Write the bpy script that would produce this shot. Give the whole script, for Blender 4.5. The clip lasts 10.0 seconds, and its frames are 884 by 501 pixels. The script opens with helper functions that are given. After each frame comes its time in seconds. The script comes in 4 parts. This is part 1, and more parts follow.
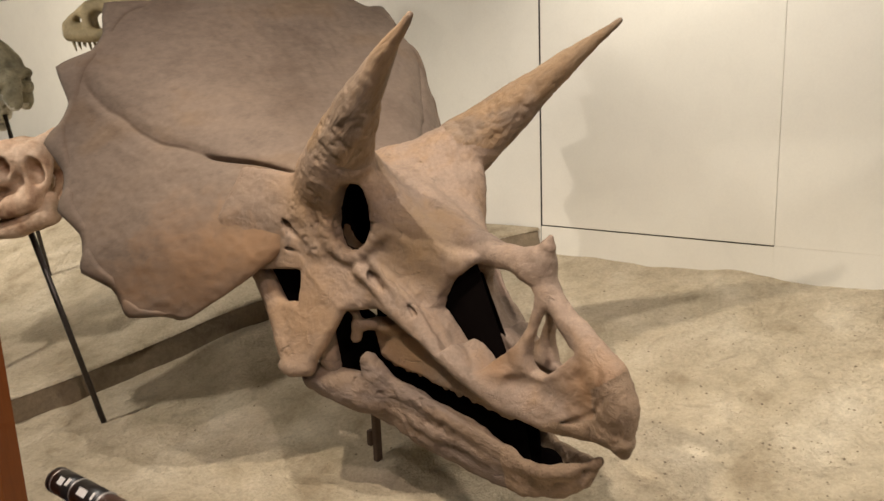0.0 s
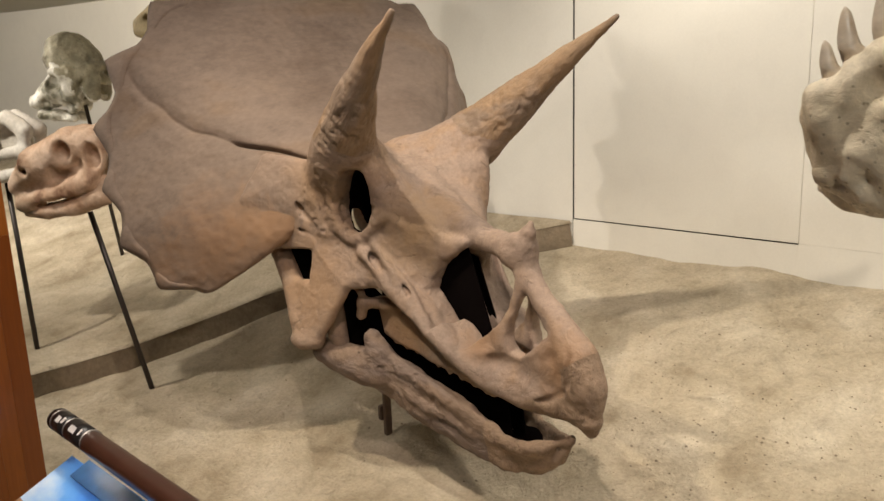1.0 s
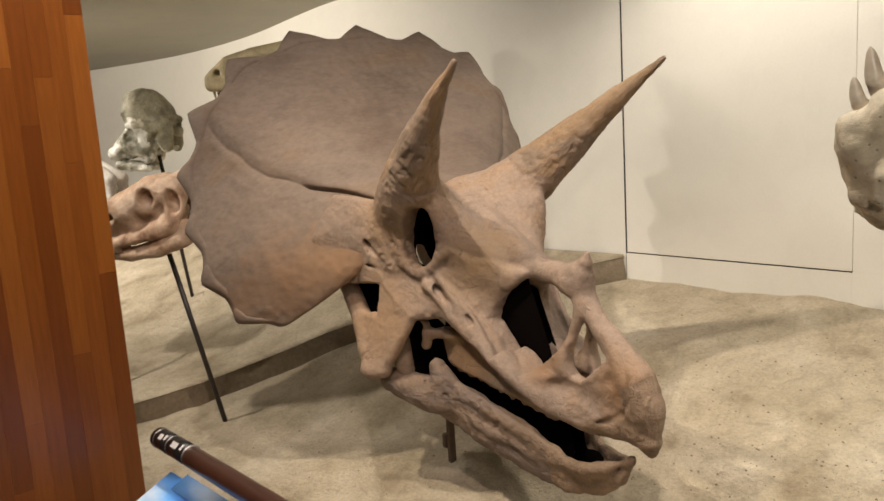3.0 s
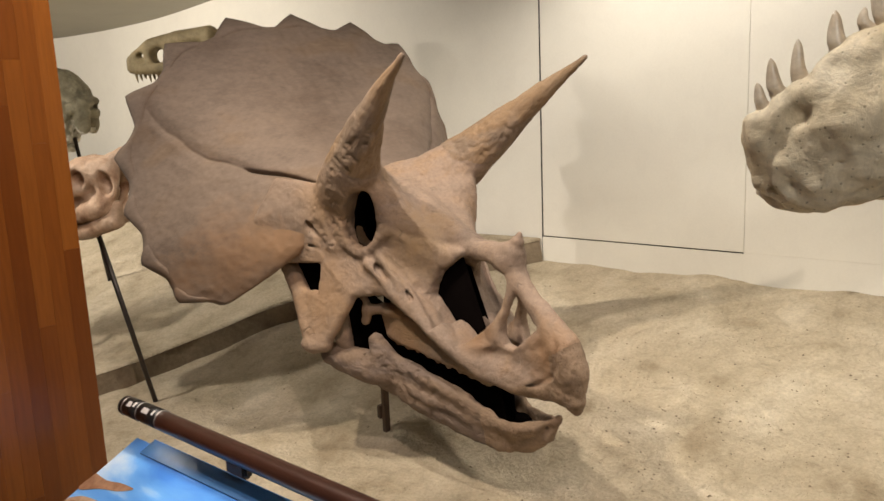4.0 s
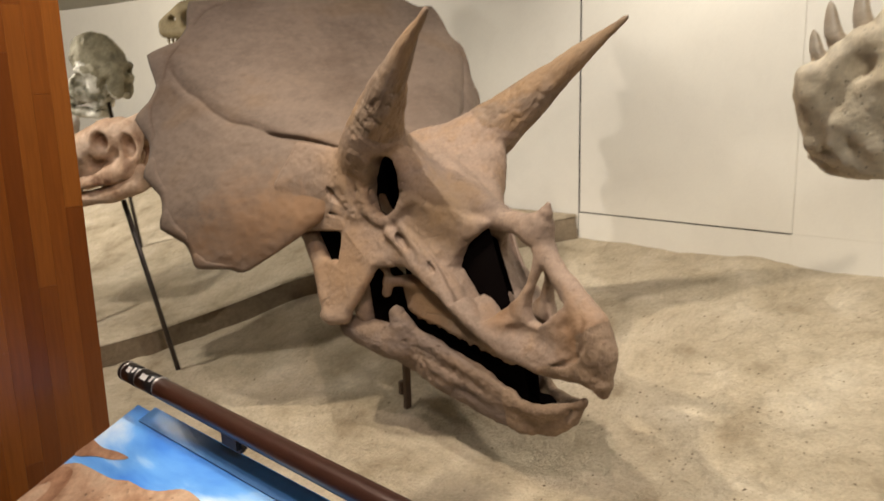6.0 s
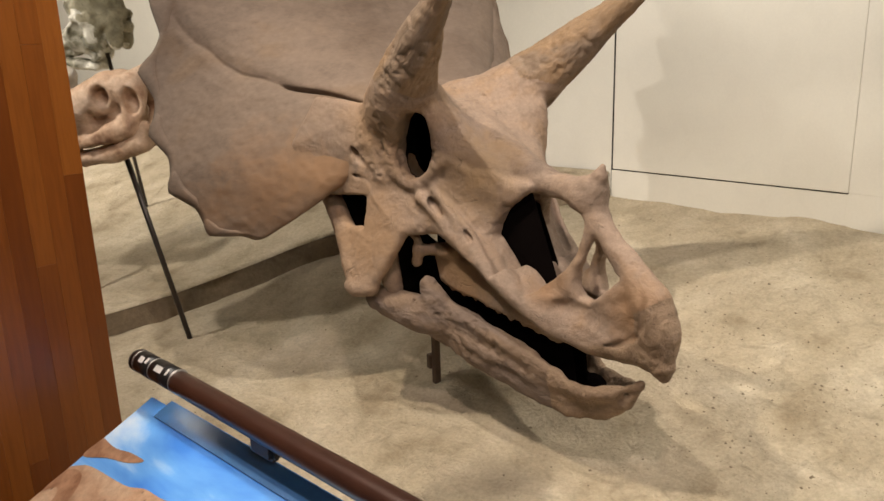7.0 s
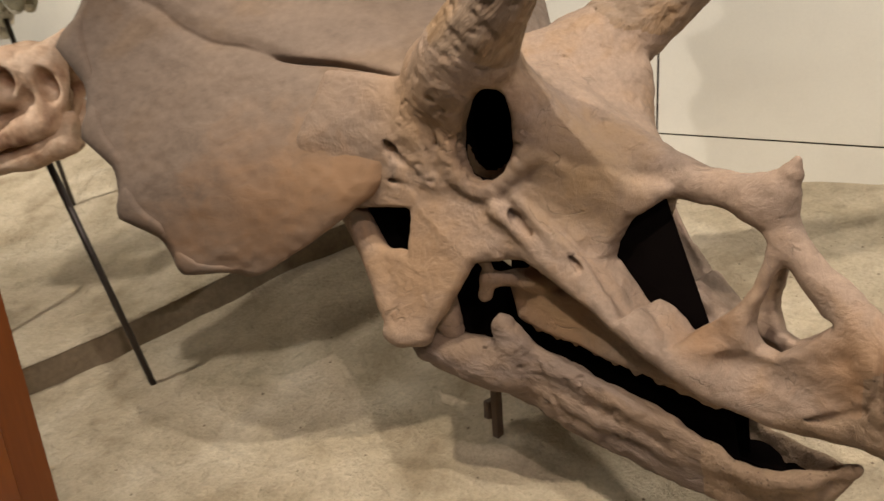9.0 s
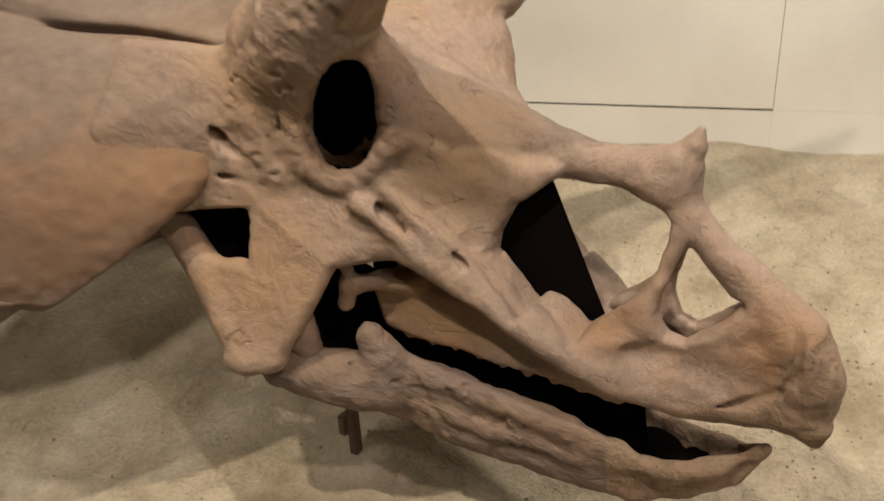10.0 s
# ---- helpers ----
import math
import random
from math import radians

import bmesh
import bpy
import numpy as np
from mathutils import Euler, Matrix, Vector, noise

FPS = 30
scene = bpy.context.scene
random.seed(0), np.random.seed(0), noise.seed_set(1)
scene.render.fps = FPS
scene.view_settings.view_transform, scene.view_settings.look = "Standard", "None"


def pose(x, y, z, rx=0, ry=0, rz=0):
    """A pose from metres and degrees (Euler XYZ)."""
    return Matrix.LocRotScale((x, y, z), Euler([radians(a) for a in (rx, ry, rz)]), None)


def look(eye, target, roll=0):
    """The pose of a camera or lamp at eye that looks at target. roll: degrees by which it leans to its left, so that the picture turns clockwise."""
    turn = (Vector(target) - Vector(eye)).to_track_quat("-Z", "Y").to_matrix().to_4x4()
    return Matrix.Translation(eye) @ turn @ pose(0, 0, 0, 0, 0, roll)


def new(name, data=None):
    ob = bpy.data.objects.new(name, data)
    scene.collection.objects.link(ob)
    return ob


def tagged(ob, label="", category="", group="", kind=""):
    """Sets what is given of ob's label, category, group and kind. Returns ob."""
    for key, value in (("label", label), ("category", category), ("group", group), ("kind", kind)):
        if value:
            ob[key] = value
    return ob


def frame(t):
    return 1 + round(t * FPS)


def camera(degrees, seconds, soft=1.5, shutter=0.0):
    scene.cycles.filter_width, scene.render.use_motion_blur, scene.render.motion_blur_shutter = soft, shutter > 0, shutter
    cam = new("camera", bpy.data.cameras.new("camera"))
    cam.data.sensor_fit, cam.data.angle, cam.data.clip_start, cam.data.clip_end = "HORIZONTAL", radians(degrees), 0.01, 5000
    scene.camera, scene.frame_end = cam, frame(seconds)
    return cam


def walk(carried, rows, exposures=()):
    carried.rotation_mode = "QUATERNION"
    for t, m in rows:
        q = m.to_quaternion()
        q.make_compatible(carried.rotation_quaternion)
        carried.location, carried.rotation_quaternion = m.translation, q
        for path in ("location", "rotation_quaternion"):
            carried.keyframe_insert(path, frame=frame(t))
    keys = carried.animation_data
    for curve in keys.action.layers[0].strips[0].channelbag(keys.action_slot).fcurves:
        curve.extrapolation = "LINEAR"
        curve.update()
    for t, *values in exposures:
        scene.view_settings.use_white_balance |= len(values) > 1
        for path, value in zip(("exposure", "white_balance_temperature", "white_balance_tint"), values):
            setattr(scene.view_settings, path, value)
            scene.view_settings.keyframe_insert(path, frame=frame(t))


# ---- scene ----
cam = camera(59.0, 10.0, shutter=0.35)
PATH = [
    (0, (-0.03, -0.042, 1.51), (-1.21, 1.514, 1.077), -2.3),
    (0.2, (0.051, -0.066, 1.52), (-1.16, 1.465, 1.087), -1.1),
    (0.5, (0.165, -0.029, 1.495), (-1.143, 1.409, 1.025), -0.1),
    (0.7, (0.234, -0.005, 1.503), (-1.097, 1.415, 1.039), -0.7),
    (1, (0.261, 0.031, 1.489), (-1.091, 1.44, 1.058), -2.0),
    (1.2, (0.296, 0.046, 1.482), (-1.085, 1.434, 1.072), -3.3),
    (1.5, (0.279, 0.052, 1.479), (-1.132, 1.403, 1.049), -4.3),
    (1.7, (0.294, 0.061, 1.486), (-1.128, 1.404, 1.071), -5.2),
    (2, (0.302, 0.051, 1.496), (-1.135, 1.391, 1.123), -6.1),
    (2.2, (0.298, 0.038, 1.492), (-1.127, 1.401, 1.158), -6.1),
    (3.3, (0.35, -0.161, 1.491), (-1.095, 1.181, 1.158), -2.7),
    (3.5, (0.353, -0.203, 1.5), (-1.037, 1.189, 1.138), -2.8),
    (3.7, (0.375, -0.255, 1.491), (-0.932, 1.217, 1.144), -2.8),
    (4, (0.38, -0.313, 1.502), (-0.891, 1.188, 1.139), -2.4),
    (4.2, (0.384, -0.343, 1.51), (-0.895, 1.155, 1.166), -1.9),
    (4.5, (0.399, -0.359, 1.51), (-0.886, 1.137, 1.176), -1.5),
    (5, (0.398, -0.362, 1.507), (-0.887, 1.133, 1.17), -1.0),
    (5.5, (0.385, -0.335, 1.501), (-0.907, 1.155, 1.167), -1.0),
    (5.7, (0.376, -0.297, 1.485), (-0.936, 1.175, 1.15), -0.9),
    (6, (0.341, -0.182, 1.447), (-1.004, 1.239, 1.036), -1.5),
    (6.2, (0.348, -0.076, 1.441), (-1.077, 1.252, 0.99), -2.7),
    (7.3, (-0.044, -0.09, 1.458), (-1.297, 1.364, 0.895), -1.4),
    (7.5, (-0.138, -0.119, 1.476), (-1.321, 1.394, 0.92), -1.2),
    (7.8, (-0.244, -0.102, 1.484), (-1.391, 1.427, 0.894), -0.3),
    (8, (-0.314, -0.072, 1.483), (-1.492, 1.43, 0.884), -0.9),
    (8.2, (-0.39, 0.029, 1.495), (-1.61, 1.502, 0.912), -1.3),
    (8.5, (-0.479, 0.166, 1.479), (-1.784, 1.572, 0.912), -4.1),
    (8.7, (-0.531, 0.216, 1.475), (-1.818, 1.625, 0.877), -4.8),
    (9, (-0.641, 0.246, 1.449), (-1.826, 1.715, 0.786), -4.3),
    (9.2, (-0.734, 0.225, 1.468), (-1.806, 1.793, 0.84), -2.8),
    (9.5, (-0.853, 0.195, 1.49), (-1.719, 1.875, 0.838), -3.8),
    (9.7, (-0.883, 0.241, 1.469), (-1.641, 1.96, 0.784), -2.6),
    (10, (-0.932, 0.384, 1.429), (-1.603, 2.102, 0.654), -2.9),
]
walk(cam, [(t, look(eye, target, roll)) for t, eye, target, roll in PATH])

# ---- light ----
world = bpy.data.worlds.new("gallery_air")
world.use_nodes = True
world.node_tree.nodes["Background"].inputs[0].default_value = (1.0, 0.86, 0.68, 1)
world.node_tree.nodes["Background"].inputs[1].default_value = 0.002


def spot(eye, target, watts, angle, size, colour, blend=0.6):
    data = bpy.data.lights.new("spot_light", "SPOT")
    data.energy, data.spot_size, data.spot_blend, data.shadow_soft_size, data.color = watts, radians(angle), blend, size, colour
    ob = new("spot_light", data)
    ob.matrix_world = look(eye, target)
    return ob


PINK, YELLOW, AMBER = (1.0, 0.82, 0.74), (1.0, 0.925, 0.82), (1.0, 0.87, 0.70)
spot((1.1, -0.4, 2.36), (-0.9, 2.6, 0.9), 74, 74, 0.05, YELLOW)
spot((-0.92, 0.66, 3.40), (-1.1, 1.7, 0.4), 180, 96, 0.025, YELLOW)
spot((0.25, -0.10, 3.40), (-2.30, 1.25, 0.2), 180, 60, 0.03, PINK)
spot((0.55, 1.95, 2.36), (0.0, 2.1, 0.2), 120, 84, 0.10, YELLOW, 0.8)
spot((-0.6, 2.3, 2.36), (-0.8, 3.0, 0.7), 32, 150, 0.20, YELLOW)
spot((-1.45, 2.62, 2.36), (-1.3, 3.1, 0.6), 20, 140, 0.20, YELLOW)
spot((-1.80, 0.18, 3.30), (-1.25, 1.55, 0.75), 235, 60, 0.03, AMBER, 0.8)
spot((-3.5, 0.3, 2.36), (-4.0, 2.2, 0.7), 125, 120, 0.05, YELLOW)
spot((-2.75, 2.55, 2.36), (-3.6, 1.95, 0.3), 16, 60, 0.05, YELLOW)
spot((-6.2, 0.6, 2.36), (-6.6, 3.7, 1.1), 360, 140, 0.05, YELLOW)


# ---- materials ----
def nodes_of(name):
    m = bpy.data.materials.new(name)
    m.use_nodes = True
    return m, m.node_tree.nodes, m.node_tree.links, m.node_tree.nodes["Principled BSDF"]


def ramp(n, stops):
    r = n.new("ShaderNodeValToRGB")
    el = r.color_ramp.elements
    while len(el) < len(stops):
        el.new(0.5)
    for e, (p, c) in zip(el, stops):
        e.position, e.color = p, (*c, 1)
    return r


def tex_noise(n, l, vec, scale, detail=6, rough=0.6, dist=0.0):
    t = n.new("ShaderNodeTexNoise")
    t.inputs["Scale"].default_value, t.inputs["Detail"].default_value = scale, detail
    t.inputs["Roughness"].default_value, t.inputs["Distortion"].default_value = rough, dist
    l.new(vec, t.inputs["Vector"])
    return t


def mixed(n, l, fac, a, b, mode="MIX"):
    m = n.new("ShaderNodeMix")
    m.data_type, m.blend_type = "RGBA", mode
    for socket, v in ((m.inputs[0], fac), (m.inputs[6], a), (m.inputs[7], b)):
        if isinstance(v, bpy.types.NodeSocket):
            l.new(v, socket)
        elif isinstance(v, tuple):
            socket.default_value = (*v, 1)
        else:
            socket.default_value = v
    return m.outputs[2]


def bumped(n, l, b, heights):
    last = None
    for h, strength, dist in heights:
        k = n.new("ShaderNodeBump")
        k.inputs["Strength"].default_value, k.inputs["Distance"].default_value = strength, dist
        l.new(h, k.inputs["Height"])
        if last:
            l.new(last, k.inputs["Normal"])
        last = k.outputs[0]
    l.new(last, b.inputs["Normal"])


def surface(name, stops, scale, fine, bump=(0.4, 0.004), rough=0.7, spots=None, veins=None, stretch=None, grainy=0.8, stains=()):
    """A mottled matt surface: broad colour patches, fine grain, optional dark pits and cracks."""
    m, n, l, b = nodes_of(name)
    v = n.new("ShaderNodeTexCoord").outputs["Object"]
    here = v
    if stretch:
        mp = n.new("ShaderNodeMapping")
        mp.vector_type = "TEXTURE"
        mp.inputs["Rotation"].default_value, mp.inputs["Scale"].default_value = (0, radians(-stretch[0]), 0), [1 / k for k in stretch[1:]]
        l.new(v, mp.inputs["Vector"])
        v = mp.outputs[0]
    broad, grain = tex_noise(n, l, v, scale, 5, 0.55, 0.3), tex_noise(n, l, v, fine, 8, 0.7)
    mid = tex_noise(n, l, v, (scale * fine) ** 0.5, 6, 0.65, 0.6)
    r = ramp(n, stops)
    l.new(broad.outputs[0], r.inputs[0])
    g = ramp(n, [(0.3, (0.74, 0.73, 0.72)), (0.7, (1.12, 1.12, 1.12))])
    l.new(grain.outputs[0], g.inputs[0])
    col = mixed(n, l, grainy, r.outputs[0], g.outputs[0], "MULTIPLY")
    for place, radius, colour in stains:
        off = n.new("ShaderNodeVectorMath")
        off.operation = "DISTANCE"
        l.new(here, off.inputs[0])
        off.inputs[1].default_value = place
        far = n.new("ShaderNodeMath")
        far.operation = "MULTIPLY_ADD"
        l.new(mid.outputs[0], far.inputs[0])
        far.inputs[1].default_value = -radius * 1.6
        l.new(off.outputs["Value"], far.inputs[2])
        reach = n.new("ShaderNodeMapRange")
        reach.inputs[1].default_value, reach.inputs[2].default_value = -0.5 * radius, 0.75 * radius
        reach.inputs[3].default_value, reach.inputs[4].default_value = 0.9, 0.0
        l.new(far.outputs[0], reach.inputs[0])
        col = mixed(n, l, reach.outputs[0], col, colour)
    h = ramp(n, [(0.36, (0.72, 0.70, 0.68)), (0.50, (1, 1, 1)), (0.66, (1.12, 1.11, 1.10))])
    l.new(mid.outputs[0], h.inputs[0])
    col = mixed(n, l, grainy * 0.5, col, h.outputs[0], "MULTIPLY")
    heights = [(broad.outputs[0], bump[0] * 0.4, bump[1] * 3), (mid.outputs[0], bump[0] * 1.2, bump[1] * 2.2), (grain.outputs[0], bump[0], bump[1])]
    if veins:
        w = tex_noise(n, l, v, veins, 3, 0.5, 0.9)
        line = ramp(n, [(0.4925, (1, 1, 1)), (0.4990, (0, 0, 0)), (0.5010, (0, 0, 0)), (0.5075, (1, 1, 1))])
        l.new(w.outputs[0], line.inputs[0])
        mask = tex_noise(n, l, v, veins * 0.7 + 3, 2)
        gate = ramp(n, [(0.52, (1, 1, 1)), (0.62, (0, 0, 0))])
        l.new(mask.outputs[0], gate.inputs[0])
        both = mixed(n, l, 1.0, line.outputs[0], gate.outputs[0], "LIGHTEN")
        col = mixed(n, l, 0.3, col, both, "MULTIPLY")
        heights.append((both, 0.6, 0.004))
    if spots:
        s = n.new("ShaderNodeTexVoronoi")
        s.inputs["Scale"].default_value = spots
        l.new(v, s.inputs["Vector"])
        dot = ramp(n, [(0.08, (0.25, 0.22, 0.2)), (0.2, (1, 1, 1))])
        l.new(s.outputs[0], dot.inputs[0])
        col = mixed(n, l, 0.6, col, dot.outputs[0], "MULTIPLY")
        heights.append((dot.outputs[0], 0.4, 0.004))
    l.new(col, b.inputs["Base Color"])
    b.inputs["Roughness"].default_value = rough
    bumped(n, l, b, heights)
    return m


def plain(name, colour, rough=0.5, metal=0.0, emit=0.0, gloss=0.5):
    m, n, l, b = nodes_of(name)
    v = n.new("ShaderNodeTexCoord").outputs["Object"]
    g = tex_noise(n, l, v, 25, 4)
    r = ramp(n, [(0.3, tuple(c * 0.85 for c in colour)), (0.7, tuple(min(1, c * 1.1) for c in colour))])
    l.new(g.outputs[0], r.inputs[0])
    l.new(r.outputs[0], b.inputs["Base Color"])
    b.inputs["Roughness"].default_value, b.inputs["Metallic"].default_value = rough, metal
    b.inputs["Specular IOR Level"].default_value = gloss
    if emit:
        b.inputs["Emission Color"].default_value, b.inputs["Emission Strength"].default_value = (*colour, 1), emit
    return m


RUSTY, OCHRE = (0.225, 0.128, 0.066), (0.250, 0.160, 0.082)
BONE = surface("fossil_bone", [(0.30, (0.165, 0.112, 0.076)), (0.42, (0.260, 0.188, 0.140)), (0.52, (0.290, 0.205, 0.148)), (0.60, (0.290, 0.192, 0.122)), (0.70, (0.350, 0.242, 0.158))], 4.5, 80, (0.55, 0.005), 0.78, None, 8,
               stains=[((-0.05, -0.26, 1.18), 0.12, (0.320, 0.205, 0.118)), ((-0.30, -0.42, 1.12), 0.17, (0.175, 0.124, 0.090)), ((-0.28, -0.42, 1.00), 0.10, RUSTY), ((-0.10, -0.33, 0.84), 0.16, (0.31, 0.195, 0.112)), ((0.24, -0.10, 1.04), 0.11, OCHRE), ((0.20, -0.14, 0.73), 0.12, (0.29, 0.175, 0.095)), ((0.52, -0.09, 0.77), 0.06, RUSTY), ((0.79, -0.03, 0.76), 0.08, RUSTY)])
FRILL = surface("frill_bone", [(0.3, (0.122, 0.084, 0.060)), (0.45, (0.158, 0.114, 0.085)), (0.54, (0.174, 0.125, 0.092)), (0.62, (0.172, 0.117, 0.078)), (0.72, (0.208, 0.145, 0.098))], 3.2, 55, (0.3, 0.003), 0.78, None, None, (20, 1.0, 0.6, 1.4),
                stains=[((-0.36, -0.50, 0.98), 0.15, (0.185, 0.102, 0.052)), ((-0.20, -0.36, 1.04), 0.13, RUSTY), ((-0.55, -0.60, 0.92), 0.10, (0.185, 0.102, 0.052))])
HORN = surface("horn_core", [(0.3, (0.150, 0.098, 0.060)), (0.44, (0.245, 0.175, 0.122)), (0.56, (0.270, 0.172, 0.095)), (0.7, (0.330, 0.225, 0.138))], 6, 55, (0.75, 0.006), 0.75, None, 10, (34, 0.35, 1.4, 1.4))
BEAK = surface("beak_bone", [(0.3, (0.180, 0.115, 0.070)), (0.5, (0.235, 0.158, 0.100)), (0.7, (0.285, 0.195, 0.128))], 8, 70, (0.8, 0.006), 0.78, 70)
# Lower jaw bone, its colour darkened for the shade under the skull.
SHADED_JAW = surface("shaded_jaw_bone", [(0.3, (0.115, 0.077, 0.056)), (0.46, (0.182, 0.130, 0.100)), (0.58, (0.205, 0.138, 0.092)), (0.7, (0.245, 0.168, 0.114))], 6, 55, (0.8, 0.006), 0.78, None, 11, (-12, 0.5, 1.2, 1.5))
# Black that paints shade into the hollows of the skull.
HOLLOW_SHADE = plain("painted_hollow_shade", (0.004, 0.003, 0.0028), 1.0, 0.0, 0.0, 0.0)
SAND = surface("packed_sand", [(0.30, (0.36, 0.285, 0.185)), (0.42, (0.49, 0.405, 0.28)), (0.56, (0.57, 0.48, 0.345)), (0.70, (0.67, 0.58, 0.435))], 3.4, 75, (0.8, 0.014), 0.95)
# Kerb face coloured darker than the sand for its shade; crumbs share it.
KERB = surface("shaded_sandy_kerb", [(0.3, (0.17, 0.13, 0.085)), (0.7, (0.27, 0.21, 0.14))], 4, 50, (0.5, 0.008), 0.95)
PAINT = surface("off_white_wall_paint", [(0.3, (0.74, 0.70, 0.62)), (0.7, (0.80, 0.76, 0.67))], 1.2, 90, (0.06, 0.001), 0.6, grainy=0.12)
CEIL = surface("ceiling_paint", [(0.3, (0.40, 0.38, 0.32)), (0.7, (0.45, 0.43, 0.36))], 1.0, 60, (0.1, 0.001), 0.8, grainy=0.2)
GROOVE = plain("dark_joint", (0.06, 0.05, 0.045), 0.8)
CARPET = surface("dark_visitor_floor", [(0.3, (0.06, 0.05, 0.045)), (0.7, (0.09, 0.075, 0.06))], 3, 80, (0.3, 0.003), 0.9)
IRON = plain("dark_steel_rod", (0.06, 0.05, 0.045), 0.45, 0.6)
RUST = plain("brown_steel_post", (0.10, 0.065, 0.045), 0.6, 0.3)
CHALK = surface("pale_cast_bone", [(0.3, (0.56, 0.45, 0.29)), (0.5, (0.72, 0.61, 0.44)), (0.75, (0.80, 0.71, 0.55))], 6, 60, (0.6, 0.004), 0.55, 70)
ENAMEL = surface("pale_tooth_enamel", [(0.3, (0.52, 0.42, 0.31)), (0.7, (0.70, 0.62, 0.50))], 14, 60, (0.15, 0.002), 0.3)
# Upper teeth painted dark brown because they stand against the light.
SHADED_TOOTH = plain("shaded_tooth_brown", (0.045, 0.022, 0.015), 0.35)
ORANGE = surface("orange_cast_bone", [(0.32, (0.20, 0.095, 0.05)), (0.44, (0.44, 0.28, 0.175)), (0.56, (0.55, 0.39, 0.27)), (0.70, (0.62, 0.47, 0.35))], 8, 60, (0.5, 0.005), 0.7)
WHITEB = surface("white_cast_bone", [(0.3, (0.55, 0.50, 0.42)), (0.7, (0.78, 0.74, 0.66))], 8, 60, (0.4, 0.004), 0.7)
GREYB = surface("grey_green_cast_bone", [(0.30, (0.085, 0.08, 0.055)), (0.43, (0.26, 0.24, 0.17)), (0.50, (0.56, 0.53, 0.44)), (0.62, (0.78, 0.75, 0.66))], 9, 50, (0.6, 0.008), 0.75, 30)
DOME = surface("dark_olive_cast_bone", [(0.3, (0.10, 0.085, 0.052)), (0.5, (0.26, 0.23, 0.15)), (0.7, (0.40, 0.365, 0.26))], 7, 60, (0.7, 0.008), 0.75, 40)
OLIVE = surface("olive_cast_bone", [(0.3, (0.20, 0.155, 0.08)), (0.7, (0.38, 0.30, 0.165))], 8, 60, (0.4, 0.004), 0.7)
TUBE = plain("brown_lacquered_metal", (0.05, 0.021, 0.014), 0.33, 0.2)
BLACK = plain("black_plastic", (0.015, 0.013, 0.012), 0.4)
STEEL = plain("dull_steel", (0.35, 0.33, 0.30), 0.4, 0.5)
WHITE = plain("white_print", (0.75, 0.72, 0.68), 0.5)
GLOW = plain("lamp_slit", (1.0, 0.93, 0.82), 0.4, 0.0, 9.0)


def wood_material():
    m, n, l, b = nodes_of("varnished_laminated_wood")
    co = n.new("ShaderNodeTexCoord").outputs["Object"]
    mp = n.new("ShaderNodeMapping")
    mp.inputs["Scale"].default_value = (18, 18, 1.2)
    l.new(co, mp.inputs["Vector"])
    grain = tex_noise(n, l, mp.outputs[0], 6, 8, 0.7, 0.4)
    info = n.new("ShaderNodeObjectInfo")
    tone = ramp(n, [(0.0, (0.165, 0.044, 0.006)), (0.5, (0.225, 0.066, 0.009)), (1.0, (0.30, 0.098, 0.015))])
    l.new(info.outputs["Random"], tone.inputs[0])
    g = ramp(n, [(0.3, (0.7, 0.65, 0.6)), (0.7, (1.1, 1.1, 1.1))])
    l.new(grain.outputs[0], g.inputs[0])
    l.new(mixed(n, l, 0.8, tone.outputs[0], g.outputs[0], "MULTIPLY"), b.inputs["Base Color"])
    b.inputs["Roughness"].default_value = 0.32
    bumped(n, l, b, [(grain.outputs[0], 0.12, 0.001)])
    return m


WOOD = wood_material()


def poster_material():
    """Blue sky with white clouds, printed."""
    m, n, l, b = nodes_of("printed_sky")
    co = n.new("ShaderNodeTexCoord").outputs["Object"]
    mp = n.new("ShaderNodeMapping")
    mp.inputs["Scale"].default_value = (2.0, 5.0, 5.0)
    mp.inputs["Rotation"].default_value = (0, 0, 0.35)
    l.new(co, mp.inputs["Vector"])
    c = tex_noise(n, l, mp.outputs[0], 1.25, 6, 0.5, 0.5)
    r = ramp(n, [(0.40, (0.05, 0.23, 0.74)), (0.54, (0.14, 0.40, 0.87)), (0.60, (0.36, 0.60, 0.92)), (0.70, (0.78, 0.87, 0.95))])
    l.new(c.outputs[0], r.inputs[0])
    l.new(r.outputs[0], b.inputs["Base Color"])
    b.inputs["Roughness"].default_value = 0.3
    return m


SKY = poster_material()
NAVY = plain("printed_dark_blue_border", (0.045, 0.15, 0.36), 0.35)
BROWNPRINT = surface("printed_brown_shape", [(0.3, (0.22, 0.10, 0.05)), (0.7, (0.48, 0.28, 0.17))], 18, 80, (0.02, 0.001), 0.35)
HIDEPRINT = surface("printed_spotted_hide", [(0.3, (0.33, 0.18, 0.10)), (0.5, (0.52, 0.34, 0.22)), (0.7, (0.62, 0.45, 0.31))], 14, 60, (0.02, 0.001), 0.35, 42)


# ---- mesh tools ----
def mesh_of(name, verts, faces, material, smooth=True):
    me = bpy.data.meshes.new(name)
    me.from_pydata([tuple(v) for v in verts], [], [tuple(int(i) for i in f) for f in faces])
    me.materials.append(material)
    if smooth:
        me.polygons.foreach_set("use_smooth", [True] * len(me.polygons))
    me.update()
    return me


def part(name, data, parent, label=""):
    """Links a mesh as one part under a thing or a part."""
    ob = new(name, data)
    ob.parent = parent
    return tagged(ob, label)


